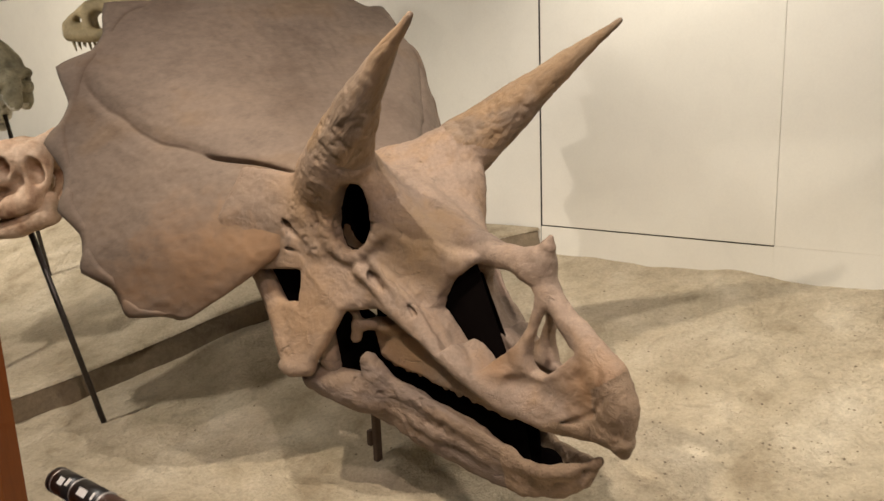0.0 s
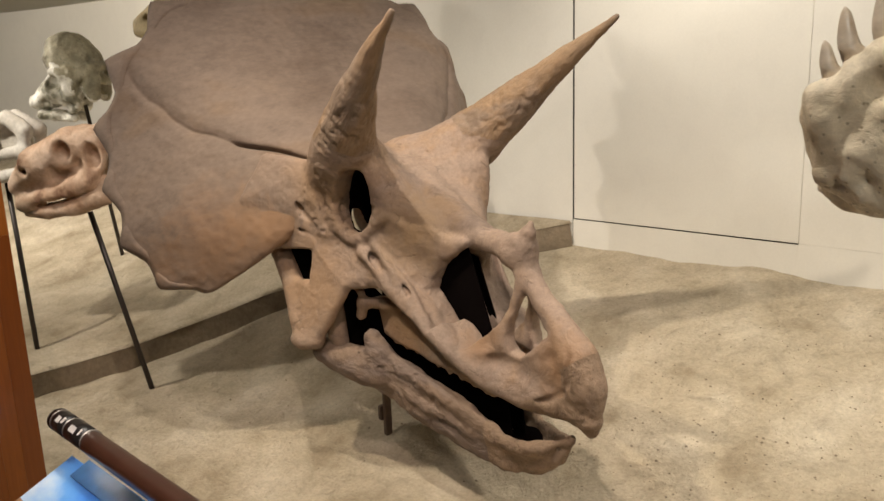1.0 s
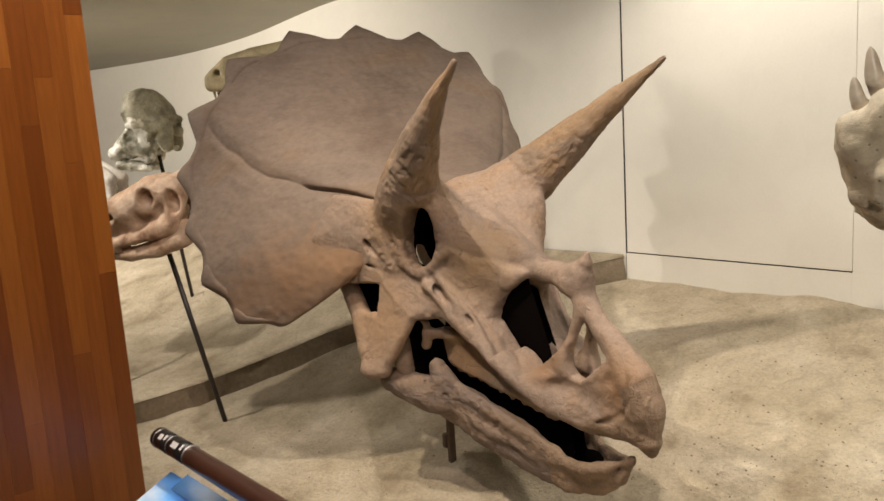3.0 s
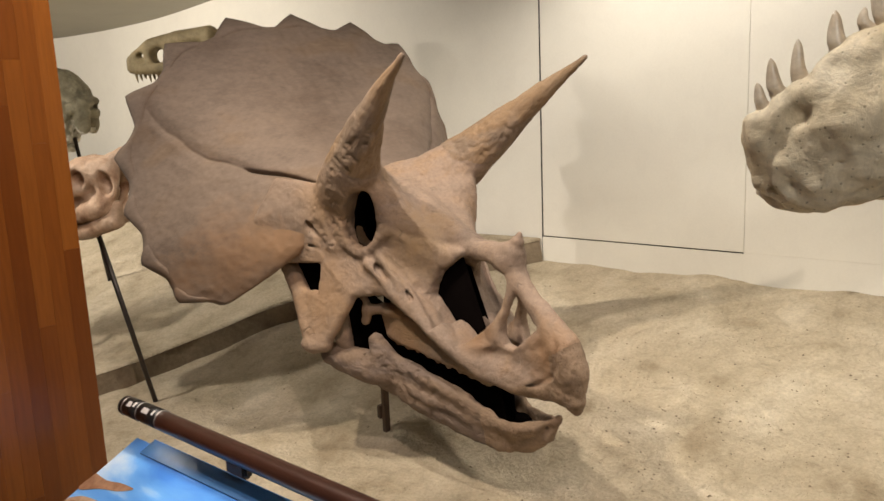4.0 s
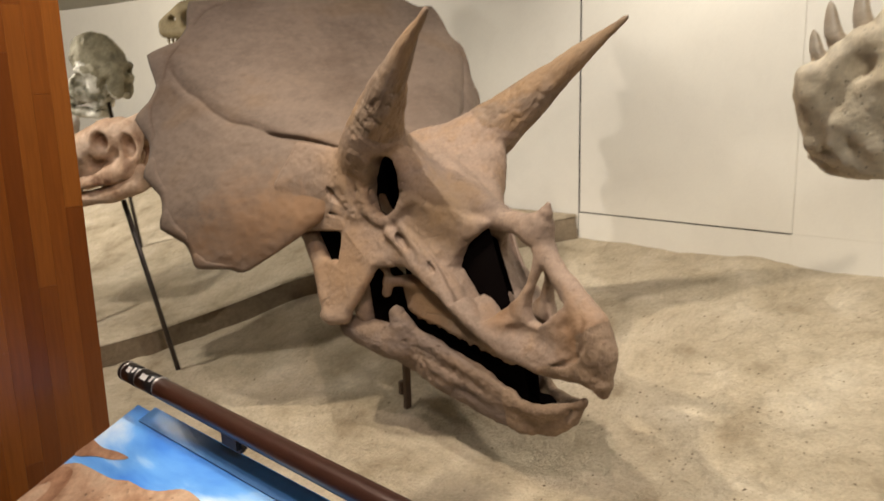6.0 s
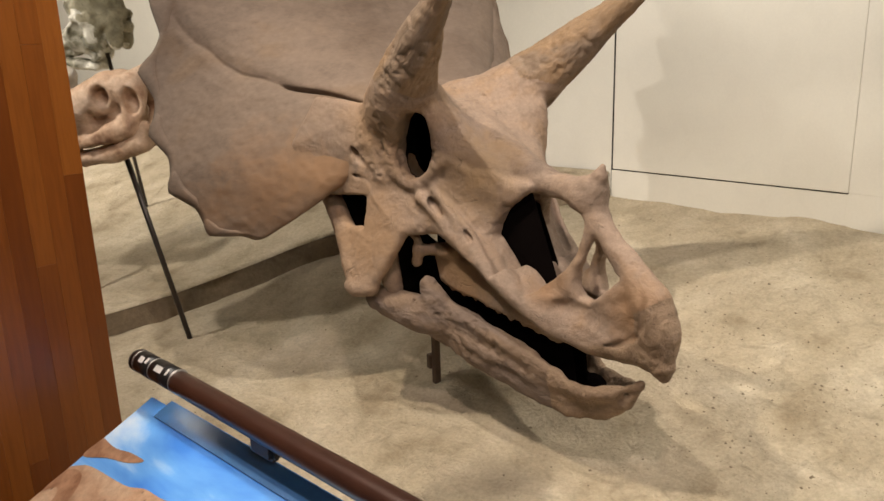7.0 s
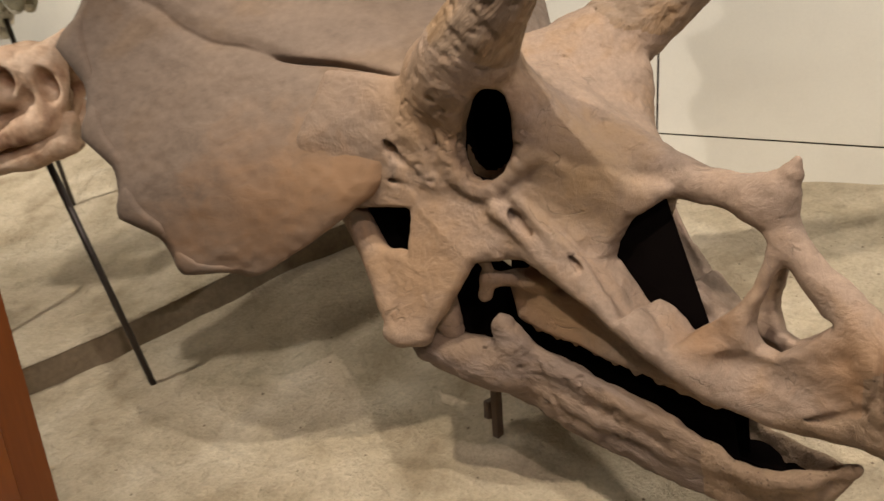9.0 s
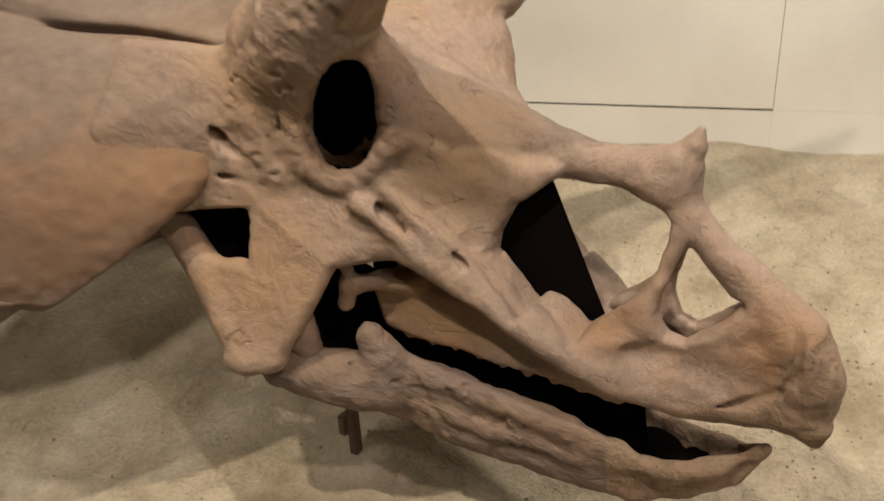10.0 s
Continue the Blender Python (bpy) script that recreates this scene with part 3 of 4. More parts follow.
    # tooth-bearing plates and palate, set in
    c.slabs([((0.12, 0.125, 0.86), (0.14, 0.125, 0.775), (0.30, 0.108, 0.68)), ((0.075, 0.14, 0.77), (0.09, 0.135, 0.70), (0.30, 0.120, 0.672)), ((0.075, 0.14, 0.77), (0.30, 0.120, 0.672), (0.32, 0.112, 0.77)), ((0.30, 0.120, 0.672), (0.32, 0.112, 0.77), (0.50, 0.085, 0.65)), ((0.12, 0.125, 0.86), (0.30, 0.108, 0.68), (0.52, 0.075, 0.70)), ((0.30, 0.108, 0.68), (0.52, 0.075, 0.70), (0.54, 0.060, 0.612)),
             ((0.05, 0, 0.84), (0.05, 0.10, 0.84), (0.5, 0.06, 0.70)), ((0.05, 0, 0.84), (0.5, 0, 0.70), (0.5, 0.06, 0.70))], 0.018, 0.02)
    for k in range(18):
        u = k / 17
        c.rod([(0.10 + 0.42 * u, 0.134 - 0.058 * u, 0.705 - 0.072 * u, 0.013), (0.102 + 0.42 * u, 0.132 - 0.058 * u, 0.682 - 0.062 * u - 0.008 * (k % 2), 0.008)], 0.010)
    # beak
    c.rod([(0.70, 0.012, 0.65, 0.034), (0.80, 0.008, 0.635, 0.034), (0.852, 0, 0.605, 0.02)], 0.03)
    c.slabs([((0.70, 0.02, 0.72), (0.79, 0.01, 0.74), (0.82, 0, 0.64)), ((0.70, 0.02, 0.72), (0.70, 0.03, 0.65), (0.82, 0, 0.64))], 0.026, 0.03)
    # bar between the openings of the nose
    c.rod([(0.620, 0.014, 0.955, 0.024), (0.604, 0.032, 0.88, 0.016), (0.582, 0.046, 0.82, 0.018), (0.575, 0.052, 0.77, 0.024)], 0.02)
    # bones behind the cheek
    c.rod([(-0.12, 0.24, 0.92, 0.034), (-0.085, 0.245, 0.80, 0.028), (-0.05, 0.25, 0.68, 0.034), (-0.045, 0.245, 0.655, 0.03)], 0.02)
    c.rod([(-0.05, 0.23, 0.83, 0.02), (0.01, 0.215, 0.855, 0.014), (0.045, 0.205, 0.83, 0.012), (0.045, 0.20, 0.79, 0.014), (0.03, 0.20, 0.75, 0.018)], 0.015)
    c.rod([(0.04, 0.20, 0.79, 0.016), (0.10, 0.165, 0.80, 0.024), (0.16, 0.14, 0.80, 0.026)], 0.02)
    # brain case
    c.egg((-0.10, 0, 1.06), (0.14, 0.12, 0.13), 0.03)
    c.rod([(-0.06, 0.05, 0.95, 0.05), (0.05, 0.1, 0.85, 0.03)], 0.03)
    # rim of the eye, which looks outwards and ahead
    c.rod([(0.088 + 0.082 * math.cos(t) + 0.02 * math.sin(t), 0.228 - 0.5 * 0.08 * math.cos(t), 1.130 + 0.118 * math.sin(t), 0.019) for t in np.linspace(0, 2 * math.pi, 17)], 0.02)
    # openings
    eye = [(0.088 + 0.052 * math.cos(t) + 0.022 * math.sin(t), 1.130 + 0.088 * math.sin(t)) for t in np.linspace(0, 2 * math.pi, 17)[:-1]]
    c.hole(eye, 0.05, 0.4, 0.018, slant=0.75, y2=0.228)
    for groove in (
        [(-0.150, 0.29, 1.20, 0.010), (-0.150, 0.312, 1.14, 0.014), (-0.115, 0.318, 1.08, 0.013), (-0.07, 0.306, 1.052, 0.006)],
        [(-0.17, 0.318, 1.03, 0.004), (-0.10, 0.318, 1.018, 0.007), (-0.045, 0.296, 1.0, 0.004)],
        [(0.15, 0.222, 1.035, 0.005), (0.22, 0.182, 0.965, 0.013), (0.30, 0.152, 0.885, 0.012), (0.37, 0.138, 0.80, 0.012), (0.44, 0.150, 0.725, 0.006)],
        [(0.18, 0.205, 1.0, 0.004), (0.235, 0.19, 0.93, 0.009), (0.29, 0.178, 0.87, 0.007)],
        [(0.10, 0.215, 0.985, 0.005), (0.15, 0.212, 0.955, 0.011), (0.19, 0.205, 0.915, 0.005)],
        [(0.21, 0.150, 1.08, 0.003), (0.255, 0.118, 1.03, 0.006), (0.30, 0.105, 1.0, 0.004)],
        [(0.45, 0.118, 0.78, 0.004), (0.50, 0.108, 0.765, 0.011), (0.55, 0.095, 0.76, 0.004)],
        [(0.800, 0.044, 0.845, 0.004), (0.828, 0.050, 0.79, 0.008), (0.826, 0.050, 0.725, 0.009), (0.802, 0.050, 0.685, 0.009), (0.745, 0.052, 0.652, 0.008), (0.66, 0.060, 0.628, 0.004)],
        [(0.02, 0.31, 0.90, 0.004), (0.06, 0.29, 0.885, 0.006), (0.10, 0.25, 0.895, 0.004)],
    ):
        c.rod(groove, 0.007, True)
    c.egg((0.665, 0.088, 0.712), (0.115, 0.034, 0.036), 0.02, True, 6)
    for t in np.linspace(-2.6, 0.9, 15):
        dx, dz = math.cos(t), math.sin(t)
        p = [(0.088 + (0.066 + g * 0.05) * dx + 0.02 * dz, 0.252 - 0.04 * dx - 0.008 * g, 1.13 + (0.104 + g * 0.05) * dz, 0.0035) for g in (0.0, 0.5)]
        c.rod(p, 0.006, True)
    c.hole([(0.318, 0.905), (0.345, 0.962), (0.405, 0.988), (0.51, 0.988), (0.567, 0.974), (0.600, 0.953), (0.600, 0.919), (0.580, 0.864), (0.543, 0.803), (0.50, 0.763), (0.475, 0.740), (0.442, 0.772), (0.402, 0.812), (0.380, 0.778), (0.345, 0.835), (0.315, 0.875)], -0.1, 0.6, 0.004)
    c.hole([(0.620, 0.850), (0.652, 0.868), (0.672, 0.857), (0.702, 0.829), (0.730, 0.826), (0.706, 0.797), (0.672, 0.770), (0.643, 0.747), (0.617, 0.755), (0.602, 0.792), (0.608, 0.83)], -0.1, 0.6, 0.004)
    c.hole([(-0.225, 0.935), (-0.115, 0.945), (-0.118, 0.86), (-0.15, 0.885)], 0.2, 0.6, 0.012)
    c.pits(0.014, 62, 0.2, lambda p: np.clip((p[:, 2] - 1.24) * 8, 0, 1) * np.clip((1.52 - p[:, 2]) * 8, 0, 1))
    c.pits(0.009, 75, 0.25, lambda p: np.clip((p[:, 0] - 0.76) * 20, 0, 1) * np.clip((0.8 - p[:, 2]) * 20, 0, 1))
    c.pits(0.013, 85, 0.32, lambda p: np.clip((p[:, 2] - 0.98) * 20, 0, 1) * np.clip((0.16 - p[:, 0]) * 10, 0, 1) * np.clip((p[:, 0] + 0.12) * 16, 0, 1) * np.clip((1.35 - p[:, 2]) * 8, 0, 1))
    c.wear(0.0035, 12)
    c.wear(0.0018, 30)
    c.wear(0.0014, 75)
    v, f = c.skin()
    mid = v[f].mean(1)
    kind = np.zeros(len(f), int)
    wob = 0.012 * grain3(mid + 5, 25)
    up = mid[:, 2] + 0.45 * mid[:, 0] + wob
    kind[(up > 1.37) & (mid[:, 1] < -0.16) & (mid[:, 2] > 1.26)] = 1
    kind[(up > 1.37) & (mid[:, 1] > 0.16) & (mid[:, 2] > 1.26)] = 2
    kind[(np.abs(mid[:, 1]) < 0.08) & (mid[:, 2] + 0.4 * (mid[:, 0] - 0.6) > 1.02) & (mid[:, 0] > 0.56) & (mid[:, 0] < 0.70)] = 3
    kind[(mid[:, 2] + 0.9 * (0.86 - mid[:, 0]) + wob < 0.80 + 0.6 * np.clip(0.80 - mid[:, 0], 0, 1)) & (mid[:, 0] > 0.66) & ((mid[:, 0] + 0.5 * wob > 0.80) | (mid[:, 2] + 0.5 * wob < 0.625 + 0.35 * (mid[:, 0] - 0.66)))] = 4
    # inner walls of the eye sockets take the black, as painted shade
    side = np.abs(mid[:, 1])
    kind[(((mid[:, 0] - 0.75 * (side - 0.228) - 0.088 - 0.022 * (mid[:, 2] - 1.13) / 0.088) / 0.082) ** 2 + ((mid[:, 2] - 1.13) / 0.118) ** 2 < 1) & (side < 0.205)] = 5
    lean = np.clip((v[:, 2] + 0.45 * v[:, 0] - 1.34) / 0.57, 0, 1) * (v[:, 2] > 1.22)
    v[:, 0] -= 0.060 * lean
    v[:, 1] += 0.055 * lean
    return split_skin(v, f, kind, [("cranium", BONE), ("brow_horn", HORN), ("brow_horn", HORN), ("nose_horn", BONE), ("beak", BEAK), ("eye_socket_shade", HOLLOW_SHADE)])


def sculpt_jaw():
    c = Clay((-0.2, -0.42, 0.36), (0.84, 0.42, 0.78), 0.0055)
    c.rod([(-0.09, 0.275, 0.61, 0.044), (0.0, 0.235, 0.59, 0.055), (0.08, 0.18, 0.565, 0.058)], 0.03)
    c.rod([(0.10, 0.165, 0.575, 0.046), (0.095, 0.178, 0.63, 0.042), (0.072, 0.188, 0.68, 0.026)], 0.025)
    pts = [((0.08, 0.158, 0.615), (0.06, 0.155, 0.51)), ((0.25, 0.137, 0.585), (0.25, 0.115, 0.455)), ((0.40, 0.108, 0.55), (0.41, 0.08, 0.42)), ((0.55, 0.080, 0.505), (0.56, 0.045, 0.405))]
    tri = []
    for (a, b), (d, e) in zip(pts, pts[1:]):
        tri += [(a, b, d), (b, d, e)]
    c.slabs(tri, 0.021, 0.03)
    c.rod([(0.06, 0.15, 0.53, 0.032), (0.26, 0.116, 0.475, 0.032), (0.42, 0.08, 0.435, 0.030), (0.58, 0.036, 0.415, 0.028)], 0.025)
    c.rod([(0.12, 0.155, 0.612, 0.018), (0.30, 0.132, 0.582, 0.020), (0.46, 0.10, 0.538, 0.017)], 0.02)
    c.rod([(0.14, 0.162, 0.535, 0.012), (0.30, 0.14, 0.51, 0.014), (0.48, 0.095, 0.475, 0.012)], 0.02)
    # scoop at the front
    c.rod([(0.56, 0.02, 0.41, 0.038), (0.66, 0.0, 0.425, 0.034), (0.74, 0, 0.47, 0.024), (0.775, 0, 0.51, 0.014), (0.79, 0, 0.545, 0.006)], 0.03)
    c.rod([(0.54, 0.082, 0.492, 0.012), (0.64, 0.068, 0.482, 0.010), (0.72, 0.038, 0.502, 0.010), (0.788, 0, 0.542, 0.006)], 0.02)
    c.slabs([((0.54, 0.08, 0.49), (0.64, 0.066, 0.482), (0.60, 0.02, 0.415)), ((0.64, 0.066, 0.482), (0.73, 0.03, 0.503), (0.66, 0.0, 0.425)), ((0.54, 0.08, 0.49), (0.56, 0.05, 0.42), (0.60, 0.02, 0.415)), ((0.64, 0.066, 0.482), (0.60, 0.02, 0.415), (0.66, 0, 0.425))], 0.013, 0.02)
    for groove in (
        [(0.13, 0.200, 0.600, 0.004), (0.20, 0.187, 0.570, 0.008), (0.27, 0.176, 0.565, 0.005), (0.34, 0.160, 0.540, 0.008), (0.42, 0.135, 0.525, 0.004)],
        [(0.16, 0.186, 0.555, 0.004), (0.24, 0.172, 0.525, 0.006), (0.33, 0.155, 0.50, 0.007), (0.44, 0.118, 0.47, 0.004)],
        [(0.055, 0.215, 0.66, 0.004), (0.045, 0.235, 0.61, 0.009), (0.03, 0.25, 0.56, 0.005)],
    ):
        c.rod(groove, 0.005, True)
    c.pits(0.013, 60, 0.25, lambda p: np.clip((p[:, 0] - 0.1) * 10, 0, 1) * np.clip((0.5 - p[:, 0]) * 10, 0, 1) * np.clip((np.abs(p[:, 1]) - 0.09) * 30, 0, 1))
    c.wear(0.004, 14)
    c.wear(0.003, 36)
    c.wear(0.002, 80)
    v, f = c.skin()
    mid = v[f].mean(1)
    kind = ((mid[:, 0] + 0.008 * grain3(mid + 5, 25)) > 0.535).astype(int)
    return split_skin(v, f, kind, [("lower_jaw", SHADED_JAW), ("lower_beak", BEAK)])


head = sculpt_head()
cranium = part(head[0].name, head[0], skull)
for me in head[1:]:
    part(me.name.split(".")[0], me, skull)
jaws = sculpt_jaw()
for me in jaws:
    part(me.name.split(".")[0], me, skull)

RIM_NEAR = spline([(-0.72, 0.02, 1.875), (-0.74, -0.25, 1.85), (-0.745, -0.50, 1.755), (-0.735, -0.66, 1.575), (-0.755, -0.738, 1.37), (-0.67, -0.76, 1.17), (-0.58, -0.745, 0.99), (-0.475, -0.665, 0.845), (-0.345, -0.54, 0.825), (-0.265, -0.41, 0.935)], 40)
RIM_FAR = spline([(-0.72, 0.02, 1.875), (-0.70, 0.29, 1.842), (-0.63, 0.48, 1.755), (-0.565, 0.585, 1.59), (-0.60, 0.695, 1.39), (-0.59, 0.735, 1.18), (-0.55, 0.72, 0.99), (-0.46, 0.655, 0.845), (-0.34, 0.53, 0.825), (-0.27, 0.40, 0.935)], 40)
ROOT = spline([(-0.10, 0, 1.235), (-0.10, 0.07, 1.235), (-0.10, 0.13, 1.235), (-0.10, 0.18, 1.22), (-0.11, 0.245, 1.20), (-0.115, 0.278, 1.15), (-0.125, 0.300, 1.09), (-0.135, 0.312, 1.05), (-0.15, 0.322, 1.02), (-0.175, 0.332, 0.985)], 40)


def frill_mesh():
    rim = np.vstack([RIM_NEAR[:0:-1], RIM_FAR])
    root = np.vstack([ROOT[:0:-1] * (1, -1, 1), ROOT])
    n, m = len(rim), 110
    s = np.abs(np.linspace(-9, 9, n))
    r = np.linspace(0, 1, m)[None, :, None]
    front = root[:, None] * (1 - r) + rim[:, None] * r
    # scalloped rim between the spikes
    wave = 0.014 * np.cos(2 * math.pi * s)[:, None] * r[..., 0] ** 6
    out = rim - root
    out /= np.linalg.norm(out, axis=1)[:, None]
    front += wave[..., None] * out[:, None]
    # dish: the shield sags back in its upper half; the side flares forward
    hollow = np.sin(math.pi * r[..., 0] ** 0.8)
    front[..., 0] -= hollow * 0.07 * np.clip(1.2 - s / 4.5, 0, 1)[:, None]
    front[..., 0] += hollow * 0.034 * np.exp(-((s - 6.8) / 1.6) ** 2)[:, None]
    # fold between shield and side bone, opening into a crack near the horn
    q = r[..., 0]
    course = 3.05 + 0.62 * np.sin(math.pi * q) + 0.03 * np.sin(23 * q)
    fold = np.exp(-((s[:, None] - course) / 0.13) ** 2) * np.clip(q * 8, 0, 1) * np.clip((1 - q) * 9, 0, 1)
    crack = np.exp(-((s[:, None] - course) / 0.048) ** 2) * np.clip((q - 0.08) * 12, 0, 1) * np.clip((0.42 - q) * 7, 0, 1)
    step = np.clip((s[:, None] - course) / 0.5, 0, 1) * np.exp(-((s[:, None] - course) / 1.6) ** 2) * np.clip(q * 4, 0, 1) * np.clip((1 - q) * 4, 0, 1)
    suture = np.exp(-((s[:, None] - course - 0.012 * np.sin(47 * q)) / 0.035) ** 2) * np.clip((q - 0.40) * 10, 0, 1) * np.clip((0.97 - q) * 20, 0, 1)
    front[..., 0] -= 0.007 * suture
    front[..., 0] += 0.016 * step - 0.011 * fold - 0.085 * crack
    front[..., 2] -= 0.004 * fold + 0.015 * crack
    pts = front.reshape(-1, 3)
    front[..., 0] += (0.008 * grain3(pts + 9, 6) + 0.004 * grain3(pts + 9, 17) + 0.0025 * grain3(pts + 9, 45)).reshape(n, m)
    back = front.copy()
    thick = 0.03 + 0.014 * r[..., 0] ** 4
    back[..., 0] -= thick * 0.75
    back[..., 2] -= thick * 0.35 * np.sign(np.linspace(1, 1, n))[:, None]
    edge = (front[:, -1] + back[:, -1]) / 2 + out * 0.012
    v = np.concatenate([front.reshape(-1, 3), back.reshape(-1, 3), edge])
    i = np.arange(n * m).reshape(n, m)
    j, e = i + n * m, 2 * n * m + np.arange(n)
    quad = lambda a: np.stack([a[:-1, :-1], a[1:, :-1], a[1:, 1:], a[:-1, 1:]], -1).reshape(-1, 4)
    faces = [quad(i), quad(j)[:, ::-1]]
    for a, b, w in ((i[:, -1], e, 1), (e, j[:, -1], 1)):
        faces.append(np.stack([a[:-1], a[1:], b[1:], b[:-1]], -1))
    for k in (0, n - 1):
        side = np.stack([i[k, :-1], i[k, 1:], j[k, 1:], j[k, :-1]], -1)
        faces.append(side if k else side[:, ::-1])
    return mesh_of("frill", v, np.concatenate(faces)[:, ::-1], FRILL), front, out


frill_data, FRONT, OUT = frill_mesh()
frill = part("frill", frill_data, skull)


def spike_mesh(i, width, height, lift):
    """A low pointed bone capping the rim at its i-th place."""
    n = len(FRONT)
    verts, faces = [], []
    steps, ring = 11, 8
    for a in range(steps):
        u = a / (steps - 1) * 2 - 1
        pos = min(max(i + u * width, 0), n - 1)
        k = min(int(pos), n - 2)
        w = pos - k
        c = FRONT[k, -1] * (1 - w) + FRONT[k + 1, -1] * w - np.array((0.016, 0, 0.008))
        o = OUT[k] * (1 - w) + OUT[k + 1] * w
        tall = height * (1 - abs(u)) ** 1.15 + 0.004
        for b in range(ring):
            t = 2 * math.pi * b / ring
            inner = 0.026 * (1 - u * u) ** 0.5 + 0.006
            along = tall * max(0, math.cos(t)) ** 0.8 - inner * max(0, -math.cos(t))
            verts.append(c + o * along + np.array((1, 0, 0.45)) * math.sin(t) * (0.024 * (1 - 0.7 * max(0, math.cos(t)) * (1 - abs(u)))) * (1 - 0.6 * u ** 4) + np.array((lift, 0, 0)))
    for a in range(steps - 1):
        for b in range(ring):
            p, q = a * ring + b, a * ring + (b + 1) % ring
            faces.append((p, q, q + ring, p + ring))
    faces.append(tuple(range(ring)))
    faces.append(tuple((steps - 1) * ring + b for b in range(ring))[::-1])
    return mesh_of("rim_spike", verts, faces, FRILL)


HALF = len(RIM_FAR) - 1
for place, width, height in ((0, 8.5, 0.062), (20, 8.5, 0.07), (40, 8.5, 0.06), (61, 9, 0.065), (82, 8.5, 0.045), (102, 8.5, 0.034), (122, 8.5, 0.036), (142, 8.5, 0.03)):
    for sign in ((1, -1) if place else (1,)):
        part("rim_spike", spike_mesh(HALF + sign * place * 2, width * 2, height, 0.0), frill)

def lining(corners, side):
    """A thin black sheet added inside the skull to darken its openings."""
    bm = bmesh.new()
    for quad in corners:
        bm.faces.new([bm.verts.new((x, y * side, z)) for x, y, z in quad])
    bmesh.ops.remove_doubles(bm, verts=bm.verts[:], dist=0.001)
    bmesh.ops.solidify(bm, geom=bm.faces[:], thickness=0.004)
    return bm_mesh("lining", bm, HOLLOW_SHADE)


# added black sheets that stand in for the dark in nose, eyes, cheeks and mouth
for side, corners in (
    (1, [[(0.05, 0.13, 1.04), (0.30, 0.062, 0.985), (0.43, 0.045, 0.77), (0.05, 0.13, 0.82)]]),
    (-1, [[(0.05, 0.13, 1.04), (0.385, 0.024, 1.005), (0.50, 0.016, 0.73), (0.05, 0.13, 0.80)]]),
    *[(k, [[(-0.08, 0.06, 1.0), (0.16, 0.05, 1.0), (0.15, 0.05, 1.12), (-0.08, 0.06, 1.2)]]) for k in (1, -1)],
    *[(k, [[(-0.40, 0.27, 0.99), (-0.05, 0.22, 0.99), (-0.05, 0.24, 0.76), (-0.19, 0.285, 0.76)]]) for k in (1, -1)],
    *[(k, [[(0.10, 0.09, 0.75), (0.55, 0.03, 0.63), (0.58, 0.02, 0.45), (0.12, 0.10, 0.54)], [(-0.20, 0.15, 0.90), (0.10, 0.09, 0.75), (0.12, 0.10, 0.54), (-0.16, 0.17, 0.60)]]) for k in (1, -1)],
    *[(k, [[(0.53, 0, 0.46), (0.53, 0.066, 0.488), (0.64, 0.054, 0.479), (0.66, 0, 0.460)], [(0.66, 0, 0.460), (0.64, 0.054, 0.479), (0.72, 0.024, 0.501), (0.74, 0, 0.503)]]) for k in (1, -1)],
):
    part("lining", lining(corners, side), skull, "added matt black sheet, shade for the skull openings")

post = thing("steel_post", SKULL @ pose(-0.138, -0.03, 0), "brown steel post carrying the large skull", "post")
part("upright", box("upright", (-0.012, -0.012, 0.12), (0.012, 0.012, 0.52), RUST, 0.002), post)
part("clamp", box("clamp", (-0.035, -0.02, 0.27), (-0.013, 0.02, 0.325), RUST, 0.003), post)
part("arm", tube_mesh("arm", [(0, 0, 0.5, 0.011), (0.10, -0.06, 0.505, 0.011), (0.20, -0.115, 0.52, 0.011)], RUST, 8), post)


# ---- large predator jaws beside it ----
rex = thing("predator_jaws", pose(0, 0, 0), "pale cast of large predator jaws with long curved teeth", "skull")


